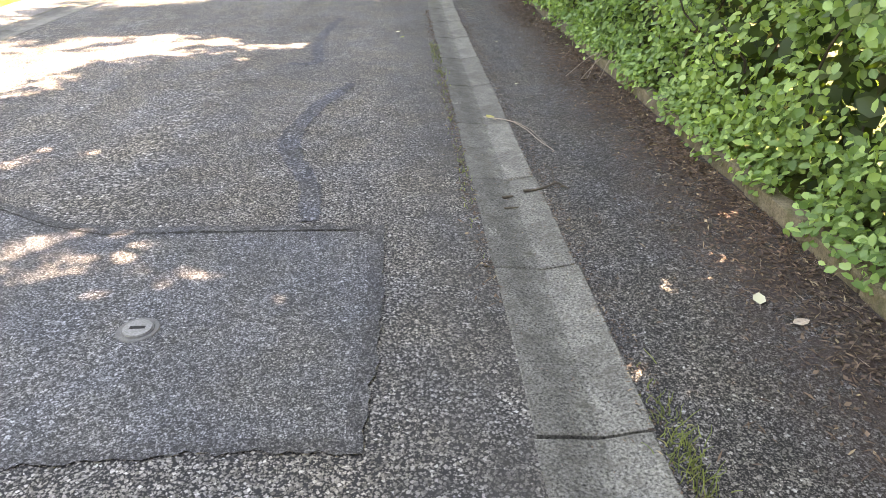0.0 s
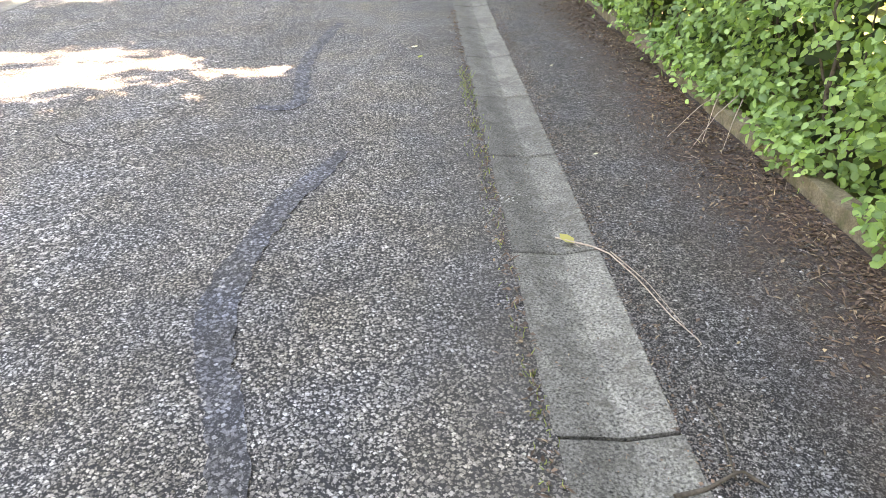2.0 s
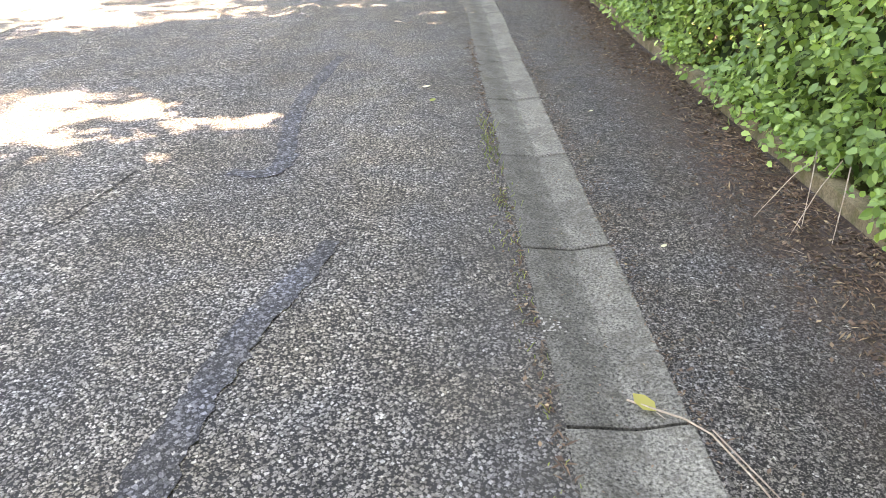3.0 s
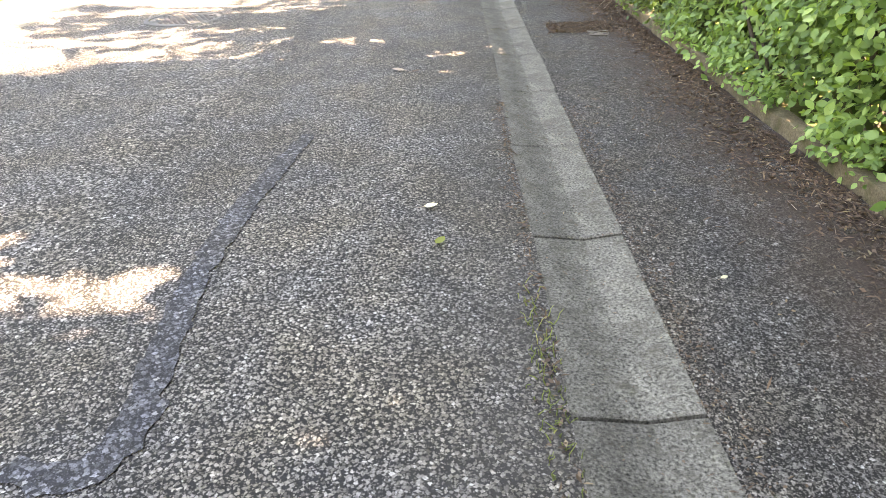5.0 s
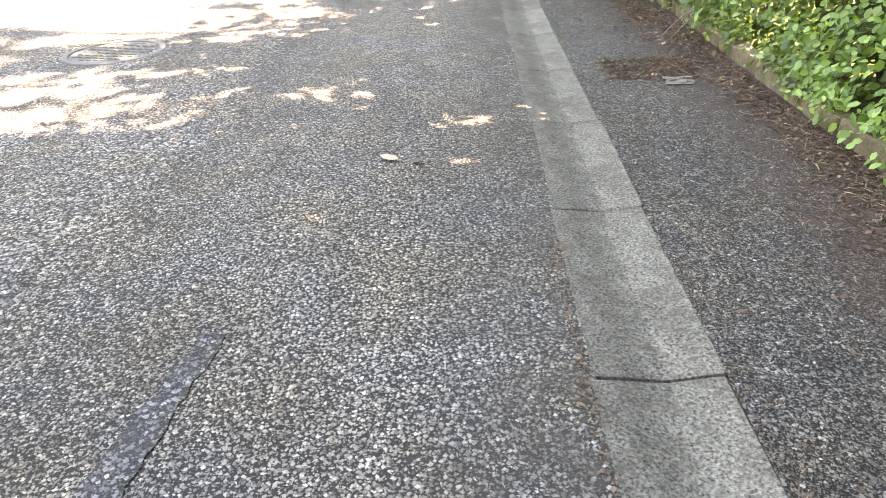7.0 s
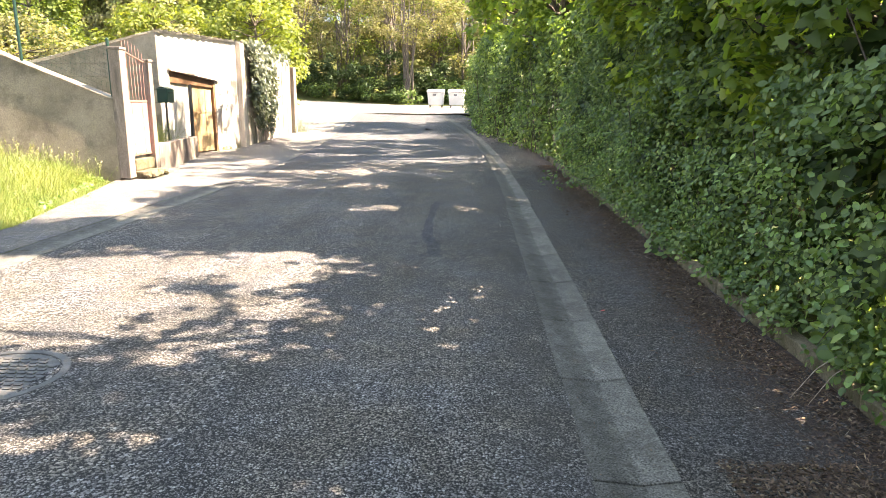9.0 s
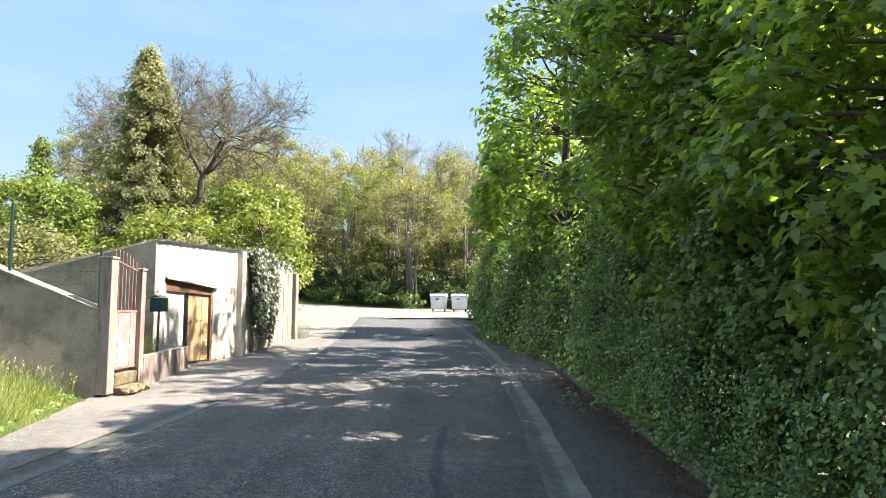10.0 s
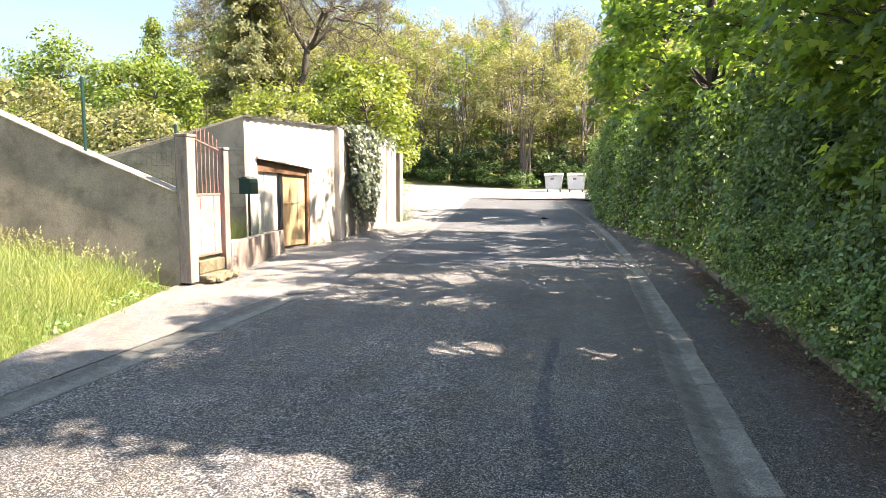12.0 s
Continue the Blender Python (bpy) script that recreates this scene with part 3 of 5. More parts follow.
# ---------------------------------------------------------------- gutters, kerb
def slab_mesh(width, length=0.985):
    """A dished concrete channel slab: low middle, rounded arrises."""
    prof = [(0, -0.09), (0, -0.008), (0.008, 0.0), (width * 0.22, -0.004), (width * 0.45, -0.013), (width * 0.56, -0.017), (width * 0.66, -0.012), (width * 0.85, 0.0), (width - 0.008, 0.006), (width, -0.002), (width, -0.09)]
    bm = bmesh.new()
    rows = []
    for y, dz in ((0.0, -0.007), (0.007, 0.0), (length * 0.5, 0.0), (length - 0.007, 0.0), (length, -0.007)):
        rows.append([bm.verts.new((x, y, z + (dz if z > -0.08 else 0))) for x, z in prof])
    for a, b in zip(rows, rows[1:]):
        for i in range(len(prof) - 1):
            bm.faces.new((a[i], a[i + 1], b[i + 1], b[i]))
    bm.faces.new(rows[0][::-1])
    bm.faces.new(rows[-1])
    bmesh.ops.recalc_face_normals(bm, faces=bm.faces[:])
    me = bpy.data.meshes.new("slab")
    bm.to_mesh(me)
    bm.free()
    me.materials.append(M_GUTTER)
    return me


def gutter(label, x0, width, first, count, swing):
    t = thing("gutter", x0, first, 0, label, "gutter", kind="structure")
    me = slab_mesh(width)
    for k in range(count):
        y = first + k
        x = x0 + float(swing(y))
        turn = math.degrees(math.atan2(float(swing(y)) - float(swing(y + 1)), 1))
        z0, z1 = float(road_z(x, y)), float(road_z(x, y + 1))
        ob = new("slab", me)
        ob.parent = t
        ob.matrix_parent_inverse = t.matrix_basis.inverted()
        ob.matrix_basis = pose(x + random.gauss(0, 0.003), y + 0.007, z0 + 0.001 + random.gauss(0, 0.0012), math.degrees(math.atan2(z1 - z0, 1)) + random.gauss(0, 0.05), random.gauss(0, 0.15), turn + random.gauss(0, 0.3))


for gx, gw, ga, gb in ((0.012, 0.35, -5, 49), (-5.15, 0.41, -6.5, 21.2)):
    tagged(grid("gutter_bed", np.linspace(gx, gx + gw, 3), np.arange(ga, gb, 0.5), lambda x, y: road_z(x, y) - 0.036, M_SOIL, shear=bend), "dark silt bed under the gutter slabs", "gutter bed", kind="structure")

gutter("dished concrete slab gutter along the hedge side", 0.0, 0.37, -4.7, 54, bend)
gutter("dished concrete slab gutter on the garage side", -5.16, 0.43, -6.7, 28, bend)


def kerb_line():
    t = thing("kerb", 1.44, -4, 0, "low mossy concrete edging kerb under the hedge", "kerb", kind="structure")
    shapes = []
    for v in range(4):
        bm = bmesh.new()
        block(bm, (0, 0, -0.1), (0.1, 0.985, 0.095), 0.012)
        bmesh.ops.subdivide_edges(bm, edges=[e for e in bm.edges if e.calc_length() > 0.5], cuts=9)
        for w in bm.verts:
            d = noise.noise(Vector((w.co.x * 9, w.co.y * 7 + v * 20, w.co.z * 9)))
            w.co += Vector((d * 0.014, 0, d * 0.016 if w.co.z > 0 else 0))
        me = bpy.data.meshes.new("edging")
        bm.to_mesh(me)
        bm.free()
        me.materials.append(M_KERB)
        shapes.append(me)
    for k in range(32):
        y = -4 + k
        x = 1.435 + float(bend(y))
        ob = new("edging", shapes[k % 4])
        ob.parent = t
        ob.matrix_parent_inverse = t.matrix_basis.inverted()
        ob.matrix_basis = pose(x, y, float(road_z(x, y)) + random.gauss(0, 0.006), 0, random.gauss(-3, 1.5), random.gauss(0, 0.5))


kerb_line()


# ---------------------------------------------------------------- hedge
def hedge_front(y, z):
    """Where the leafy face of the hedge stands."""
    y, z = np.asarray(y, float), np.asarray(z, float)
    wave = 0.16 * np.sin(y * 1.3 + z * 1.1) + 0.13 * np.sin(y * 2.9 - z * 2.3 + 1) + 0.08 * np.sin(y * 6.3 + z * 5.1)
    belly = 1.54 - 0.18 * np.exp(-((z - 0.75) / 0.65) ** 2) - 0.06 * np.exp(-(z / 0.15) ** 2) + 0.1 * np.clip(z - 1.4, 0, 4)
    return bend(y) + belly + wave * (0.25 * step(0.05, 0.5, z) + 0.75 * step(0.5, 1.6, z)) - 0.95 * step(24, 34, y) * (1 - step(35, 44, y)) + 0.3 * step(40, 48, y) + 0.04 * step(9, 13, y)


def hedge_shrub(y0, y1, top, near, label):
    base_x = float(hedge_front((y0 + y1) / 2, 0.0)) + 0.55
    zb = float(road_z(base_x, (y0 + y1) / 2))
    t = thing("hedge_shrub", base_x, (y0 + y1) / 2, zb, label, "hedge", "hedge shrubs along the pavement")
    runs = []
    for i in range(int((y1 - y0) * 7)):
        a = np.array([base_x + rng.normal(0, 0.15), rng.uniform(y0, y1), zb + 0.02])
        d = np.array([rng.normal(-0.1, 0.14), rng.normal(0, 0.35), rng.uniform(0.7, 1.2)]) * rng.uniform(0.5, 0.95) * top * 0.75
        s = np.linspace(0, 1, 7)[:, None]
        pts = a + d * s + rng.normal(0, 0.03, (7, 3)) * s
        r0 = rng.uniform(0.006, 0.016)
        runs.append((pts, np.linspace(r0, r0 * 0.3, 7)))
    tubes("stem", runs, M_BARK, t)
    area = (y1 - y0) * top
    n = int(area * (2400 if near else 420))
    y, z = rng.uniform(y0 - 0.1, y1 + 0.1, n), top * rng.uniform(0, 1, n) ** (1.15 if near else 1.0)
    keep = rng.uniform(0, 1, n) < 0.6 + 1.1 * np.array([noise.noise(Vector((0, a * 2.2, b * 2.4))) for a, b in zip(y, z)])
    y, z = y[keep], z[keep]
    n = len(y)
    dep = np.abs(rng.normal(0, 0.2, n)) + 0.5 * np.clip([noise.noise(Vector((9, a * 2.7, b * 3.1))) for a, b in zip(y, z)], 0, 1)
    out = -0.12 * (rng.uniform(0, 1, n) < 0.06)
    x = hedge_front(y, z) + dep + out
    P = np.stack([x, y, zb + 0.03 + z], 1)
    N = np.array([-0.75, -0.12, 0.62]) + rng.normal(0, 0.55, (n, 3))
    low = rng.uniform(0, 1, n) < (1 - step(0.7, 1.5, z)) * (1 - 0.8 * step(9, 12.5, y))
    size = rng.uniform(0.035, 0.07, n) * (1 - 0.12 * step(9, 13, y) * (1 - step(0.8, 1.6, z)) + 0.15 * step(8, 12, y) * step(0.8, 1.6, z)) if near else rng.uniform(0.08, 0.15, n)
    tpl = OVAL if near else KITE
    leaves("leaves", P[~low], N[~low], size[~low], tpl, M_HEDGE, t)
    if low.sum() > 50:
        leaves("low_leaves", P[low], N[low], size[low] * 0.98, tpl, M_NETTLE, t, "fresh pale green low leaves")
    if near:
        k = int((y1 - y0) * 420)
        ys, zs = rng.uniform(y0, y1, k), np.abs(rng.normal(0.1, 0.07, k))
        ok = np.array([noise.noise(Vector((4, a * 2.1, 0))) for a in ys]) > -0.12
        xs_ = 1.5 + bend(ys) - np.abs(rng.normal(0, 0.07, k))
        S = np.stack([xs_, ys, zb + 0.06 + zs], 1)[ok]
        if len(S):
            leaves("spill_leaves", S, np.array([-0.6, -0.1, 0.8]) + rng.normal(0, 0.5, S.shape), rng.uniform(0.03, 0.06, len(S)), OVAL, M_NETTLE if y1 < 12 else M_HEDGE, t, "leaves spilling over the kerb")
    # inner layer takes the darkened leaf colour, painting the hedge's depth shade
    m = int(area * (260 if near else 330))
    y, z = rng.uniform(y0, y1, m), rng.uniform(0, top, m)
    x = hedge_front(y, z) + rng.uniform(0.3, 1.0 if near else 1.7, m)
    leaves("inner_leaves", np.stack([x, y, zb + z], 1), np.array([-0.7, 0, 0.5]) + rng.normal(0, 0.6, (m, 3)), rng.uniform(0.12, 0.2, m), OVAL if near else KITE, M_SHADE_LEAF, t, "inner leaves coloured dark as if shaded")


for i in range(13):
    hedge_shrub(-3.6 + 2.0 * i, -1.6 + 2.0 * i, 2.6 if i < 7 else 2.5, True, "dense fresh green hedge shrub behind the mossy kerb" if i < 5 else "tall shaded green hedge shrub over the pavement edge")
for i in range(7):
    hedge_shrub(22.4 + 4 * i, 26.4 + 4 * i, 3.4, False, "tall shaded green hedge shrub over the pavement edge")


# ---------------------------------------------------------------- trees
def limb(a, b, sag, n=7, wobble=0.05):
    a, b = np.asarray(a, float), np.asarray(b, float)
    s = np.linspace(0, 1, n)[:, None]
    mid = (a + b) / 2 + np.array([0, 0, sag])
    return (1 - s) ** 2 * a + 2 * s * (1 - s) * mid + s ** 2 * b + rng.normal(0, wobble, (n, 3)) * np.sin(np.pi * s)


def clump_leaves(centres, radii, per):
    P, N = [], []
    for c, r in zip(centres, radii):
        k = int(per * rng.uniform(0.7, 1.3))
        u = unit(k)
        u[:, 2] *= 0.7
        P.append(c + u * r * rng.uniform(0.35, 1.0, (k, 1)) ** 0.6)
        N.append(u * 0.6 + np.array([-0.15, -0.1, 0.8]) + rng.normal(0, 0.4, (k, 3)))
    return np.concatenate(P), np.concatenate(N)


# gaps in the roadside canopy: where the sun comes through to the road (x, y, half width, half length)
SUN_GAPS = [(-3.7, 7.1, 2.4, 0.7), (-1.75, 7.0, 0.55, 0.28), (-4.8, 5.5, 1.4, 1.7), (-2.5, 3.83, 0.55, 0.18), (-1.95, 2.55, 0.5, 0.3), (-1.35, 2.3, 0.16, 0.1), (-0.26, 1.68, 0.16, 0.12),
            (-4.3, 10.7, 2.2, 0.75), (-2.1, 10.9, 0.6, 0.24), (-1.27, 10.9, 0.15, 0.1), (-3.0, 11.45, 1.1, 0.2), (-4.1, 14.75, 1.9, 0.62), (-3.6, 13.55, 1.3, 0.35), (-2.3, 15.0, 0.6, 0.34), (-2.3, 14.2, 0.45, 0.2), (-1.8, 18.0, 0.6, 0.38),
            (-3.5, 20.5, 2.0, 0.3), (-4.2, 21.4, 1.7, 0.3), (-3.8, 22.6, 1.4, 0.35), (-3.9, 26.0, 1.3, 0.4), (-4.2, 28.5, 1.4, 0.45), (-3.6, 31.0, 1.6, 0.4)]


def sunlit(P):
    """From 0 to 1, how open the canopy is above the ground that a leaf at P would shade."""
    P = np.asarray(P, float)
    k = P[:, 2] / SUN_WAY.z
    x, y = P[:, 0] - SUN_WAY.x * k, P[:, 1] - SUN_WAY.y * k
    v = np.zeros(len(P))
    for cx, cy, rx, ry in SUN_GAPS:
        d = np.hypot((x - cx - bend(y)) / rx, (y - cy) / ry)
        v = np.maximum(v, np.clip((1.35 - d) / 0.7, 0, 1))
    v = np.maximum(v, 0.8 * step(-4.7, -5.6, x - bend(y)) * step(17.2, 17.8, y) * (1 - 0.45 * step(23.5, 24.5, y) * (1 - step(33, 35, y))))
    v = np.maximum(v, 0.9 * step(-5.6, -6.4, x) * (1 - step(14.8, 15.4, y)))
    v = np.maximum(v, 0.95 * step(-7.0, -7.6, x) * (1 - step(21, 23, y)))
    v = np.maximum(v, step(39, 42, y) * step(-1.0, -3.0, x))
    rag = np.array([noise.noise(Vector((a * 1.3, b * 2.8, 3.0))) + 0.8 * noise.noise(Vector((a * 3.2, b * 6.5, 8.0))) for a, b in zip(x, y)])
    return np.clip(0.9 * v + 0.62 * rag * (v > 0.02), 0, 1)


def leafy_tree(name, x, y, height, lo, reach, clumps, per, clump_r, size, tpl, mat, label, bark=M_BARK, trunk_r=0.12, centre=None, hang=0.45, category="tree", stems=1):
    zb = float(land_z(x, y))
    t = thing(name, x, y, zb, label, category)
    cx, cy = centre or (x, y)
    runs = []
    tops = []
    for s in range(stems):
        top = np.array([cx + rng.normal(0, 0.25 * reach[0] * (stems > 1)), cy + rng.normal(0, 0.25 * reach[1] * (stems > 1)), zb + height * 0.86])
        foot = np.array([x + rng.normal(0, 0.2) * (stems > 1), y + rng.normal(0, 0.2) * (stems > 1), zb - 0.1])
        pts = limb(foot, top, 0.3, 10, 0.07)
        runs.append((pts, np.linspace(trunk_r, trunk_r * 0.15, 10)))
        tops.append(pts)
    C, R = [], []
    while len(C) < clumps:
        u = unit(1)[0] * rng.uniform(0.45, 1.0) ** 0.5
        c = np.array([cx + u[0] * reach[0], cy + u[1] * reach[1], zb + lo + (height - lo) * (0.5 + 0.5 * u[2])])
        if name == "maple_tree" and rng.uniform() < 0.9 * sunlit([c])[0]:
            continue
        C.append(c)
        R.append(clump_r * rng.uniform(0.6, 1.3))
    for c in C:
        pts = tops[rng.integers(stems)]
        near = pts[np.clip(np.argmin(np.abs(pts[:, 2] - (c[2] - 0.5))), 1, 8)]
        runs.append((limb(near, c, rng.uniform(-0.2, 0.4)), np.linspace(trunk_r * 0.28, 0.006, 7)))
    tubes("trunk", runs, bark, t)
    P, N = clump_leaves(C, R, per)
    if name == "maple_tree":
        keep = rng.uniform(0.0, 0.8, len(P)) > sunlit(P) - 0.15
        P, N = P[keep], N[keep]
    leaves("crown", P, N, rng.uniform(size[0], size[1], len(P)), tpl, mat, t, hang=hang)
    return t


MAPLE_LABEL = "leafy green maple leaning over the hedge"
leafy_tree("maple_tree", 3.0, -3.5, 7.4, 1.6, (2.2, 2.8, 0), 110, 120, 0.65, (0.13, 0.2), MAPLE, M_MAPLE, MAPLE_LABEL)
leafy_tree("maple_tree", 3.0, 1.5, 7.2, 1.8, (2.0, 3.1, 0), 160, 105, 0.6, (0.13, 0.2), MAPLE, M_MAPLE, MAPLE_LABEL)
leafy_tree("maple_tree", 3.1, 6.1, 7.0, 1.8, (2.0, 3.0, 0), 185, 105, 0.6, (0.13, 0.2), MAPLE, M_MAPLE, MAPLE_LABEL)
leafy_tree("maple_tree", 3.1, 10.4, 9.8, 1.8, (2.0, 2.2, 0), 165, 76, 0.6, (0.12, 0.19), MAPLE, M_MAPLE, MAPLE_LABEL, centre=(2.9, 10.55))
leafy_tree("maple_tree", 2.7, 13.6, 4.5, 0.9, (1.1, 2.0, 0), 105, 85, 0.38, (0.075, 0.125), MAPLE, M_MAPLE, MAPLE_LABEL, centre=(2.3, 13.9))
leafy_tree("maple_tree", 2.9, 15.9, 5.6, 0.9, (1.0, 1.5, 0), 80, 90, 0.4, (0.075, 0.125), MAPLE, M_MAPLE, MAPLE_LABEL, centre=(2.35, 15.9))
leafy_tree("maple_tree", 3.1, 18.0, 8.2, 0.9, (1.7, 2.4, 0), 190, 100, 0.42, (0.075, 0.125), MAPLE, M_MAPLE, MAPLE_LABEL, centre=(2.35, 17.8), trunk_r=0.17)
leafy_tree("maple_tree", 2.9, 22.5, 9.4, 2.4, (2.9, 3.2, 0), 165, 80, 0.5, (0.09, 0.14), MAPLE, M_MAPLE, "tall leafy green maple overhanging the road", centre=(2.6, 21.8), trunk_r=0.2)
leafy_tree("maple_tree", 2.2, 29.0, 12.9, 2.2, (2.6, 3.2, 0), 135, 62, 0.5, (0.12, 0.19), MAPLE, M_MAPLE, "tall leafy green maple overhanging the road", centre=(1.9, 28.7), trunk_r=0.2)
leafy_tree("maple_tree", 1.6, 38.5, 11.5, 1.5, (2.4, 4.0, 0), 90, 100, 0.8, (0.16, 0.26), MAPLE, M_MAPLE, "tall leafy green maple overhanging the road", centre=(1.9, 38), trunk_r=0.2)
leafy_tree("maple_tree", 3.6, 47.5, 5.8, 0.6, (2.4, 4.0, 0), 80, 100, 0.9, (0.2, 0.3), KITE, M_MAPLE, "leafy green maple at the junction corner", trunk_r=0.2)
TALL_LABEL = "tall slender maple standing behind the hedge"
leafy_tree("maple_tree", 3.7, 3.4, 9.6, 4.6, (1.5, 3.4, 0), 95, 75, 0.6, (0.13, 0.2), MAPLE, M_MAPLE, TALL_LABEL)
leafy_tree("maple_tree", 3.8, 8.9, 11.0, 5.0, (1.6, 1.6, 0), 80, 85, 0.6, (0.13, 0.2), MAPLE, M_MAPLE, TALL_LABEL)
leafy_tree("maple_tree", 3.9, 16.9, 12.2, 5.0, (1.7, 1.5, 0), 95, 90, 0.6, (0.13, 0.2), MAPLE, M_MAPLE, TALL_LABEL, trunk_r=0.17)
leafy_tree("maple_tree", 3.8, 20.2, 11.5, 5.0, (1.7, 1.6, 0), 70, 80, 0.6, (0.13, 0.2), MAPLE, M_MAPLE, TALL_LABEL, trunk_r=0.17)
leafy_tree("maple_tree", 3.6, 25.6, 15.5, 8.0, (1.7, 2.8, 0), 80, 70, 0.6, (0.13, 0.2), MAPLE, M_MAPLE, TALL_LABEL, trunk_r=0.18)


def sprig(bx, by, bz, way, n, mat, label):
    """A light twig that sticks out of the hedge."""
    t = thing("twig_spray", bx, by, bz, label, "twig")
    a = np.array([bx, by, bz])
    b = a + np.array(way)
    pts = limb(a, b, 0.05, 8, 0.02)
    tubes("stem", [(pts, np.linspace(0.006, 0.002, 8))], M_BARK, t)
    k = rng.integers(2, 8, n)
    leaves("leaves", pts[k] + rng.normal(0, 0.05, (n, 3)), np.array([-0.5, -0.3, 0.6]) + rng.normal(0, 0.4, (n, 3)), rng.uniform(0.05, 0.09, n), OVAL, mat, t)


for (bx, by, bz, way, n, mat) in [(1.6, 14.0, 1.9, (-0.5, -0.4, 0.2), 30, M_YELLOW), (1.7, 17.5, 3.0, (-0.7, -0.5, 0.3), 50, M_YELLOW), (1.7, 18.6, 3.9, (-0.8, -0.4, 0.4), 60, M_YELLOW), (1.6, 16.4, 2.5, (-0.6, -0.3, 0.3), 40, M_YELLOW), (1.6, 12.4, 0.5, (-0.35, -0.3, -0.2), 30, M_HEDGE), (1.55, 19.3, 0.35, (-0.7, -0.2, -0.2), 40, M_HEDGE), (1.47, 15.2, 0.06, (-0.25, -0.1, 0.1), 35, M_HEDGE), (1.5, 20.6, 0.4, (-0.8, -0.3, -0.25), 40, M_HEDGE)]:
    sprig(bx, by, bz, way, n, mat, "yellow-green leafy twig spray out of the hedge" if mat is M_YELLOW else "green leafy twig hanging over the pavement")


def fork(a, d, length, r, depth, runs, tips, curl):
    n = 5
    pts = [np.asarray(a, float)]
    d = np.asarray(d, float) / np.linalg.norm(d)
    for i in range(n - 1):
        d = d + rng.normal(0, curl, 3) + np.array([0, 0, 0.04])
        d /= np.linalg.norm(d)
        pts.append(pts[-1] + d * length / (n - 1))
    r1 = max(r * 0.64, 0.008)
    runs.append((np.array(pts), np.linspace(r, r1, n)))
    if depth == 0:
        tips.append(pts[-1])
        return
    for i in range(3 if depth > 1 else 4):
        fork(pts[-1] if i < 2 else pts[2], d + rng.normal(0, 0.62, 3), length * rng.uniform(0.62, 0.86), max(r1 * rng.uniform(0.7, 1.0), 0.008), depth - 1, runs, tips, curl)


def bare_tree(x, y, z, trunk, limbs, label, r, depth, length, buds=True):
    """A tree hardly in leaf: a curved trunk and forking branches."""
    t = thing("bare_tree", x, y, z, label, "tree")
    a = np.array([x, y, z - 0.2])
    b = a + np.array(trunk)
    pts = limb(a, b, 0.2, 9, 0.12)
    runs, tips = [(pts, np.linspace(r, r * 0.7, 9))], []
    for d in limbs:
        fork(b, d, length, r * 0.55, depth, runs, tips, 0.2)
    tubes("trunk", runs, M_BARK if z < 5 else M_PALEBARK, t, sides=4)
    if buds:
        tips = np.array(tips)
        P = np.repeat(tips, 2, 0) + rng.normal(0, 0.12, (len(tips) * 2, 3))
        leaves("foliage", P, rng.normal(0, 1, P.shape), rng.uniform(0.05, 0.09, len(P)), KITE, M_OLIVE, t, "sparse reddish buds")


bare_tree(-16.6, 45, 3.2, (1.2, 0, 5.4), [(0.9, 0, 0.9), (1.5, 0.2, 0.45), (0.3, 0.3, 1.2), (-0.7, 0.1, 1.0)], "bare twisting tree with a curved trunk", 0.26, 6, 2.3)
bare_tree(-20.5, 48, 3.5, (0.2, 0, 6.0), [(-0.9, 0, 0.9), (0.7, 0.2, 0.9), (0.1, 0.3, 1.3), (-1.2, 0.1, 0.5)], "bare thin-branched tree behind the conifer", 0.2, 6, 2.4)
bare_tree(-8.6, 80, 7.5, (0, 0, 7.0), [(0.5, 0, 1), (-0.5, 0, 1), (0, 0.3, 1.2)], "bare pale tree on the wooded hill", 0.2, 5, 2.3)
bare_tree(-4.0, 78, 7.0, (0, 0, 6.0), [(0.5, 0, 1), (-0.5, 0, 1), (0, 0.3, 1.2)], "bare pale tree on the wooded hill", 0.2, 5, 2.2)


def conifer(x, y, z, h, r, label, n, mat):
    t = thing("conifer_tree", x, y, z, label, "tree")
    runs = [(np.array([[x, y, z - 0.2 + h * s] for s in np.linspace(0, 1, 8)]), np.linspace(0.22, 0.02, 8))]
    P, N = [], []
    for i in range(n):
        s = rng.uniform(0.03, 0.99) ** 1.2
        a = rng.uniform(0, 2 * np.pi)
        L = r * (1 - s) ** 0.75 * rng.uniform(0.55, 1.12) + 0.15
        o = np.array([x, y, z + h * s])
        e = o + np.array([math.cos(a) * L, math.sin(a) * L, -0.22 * L + 0.1])
        runs.append((limb(o, e, 0.1, 4, 0.03), np.linspace(0.025, 0.006, 4)))
        k = int(20 + 52 * L)
        q = rng.uniform(0.25, 1, (k, 1))
        P.append(o + (e - o) * q + rng.normal(0, 0.16, (k, 3)) + np.array([0, 0, -0.12]) * q)
        N.append(rng.normal(0, 0.5, (k, 3)) + np.array([math.cos(a), math.sin(a), 0.6]))
    tubes("trunk", runs, M_BARK, t, sides=4)
    P = np.concatenate(P)
    leaves("needles", P, np.concatenate(N), rng.uniform(0.1, 0.22, len(P)), KITE, mat, t, hang=0.5)


conifer(-18.4, 44.5, 3.0, 12.4, 4.0, "tall loose olive-green conifer behind the garage", 520, M_CONIFER)
conifer(-25.2, 46, 3.8, 6.8, 1.7, "bright green young conifer", 170, M_WOOD_LEAF)

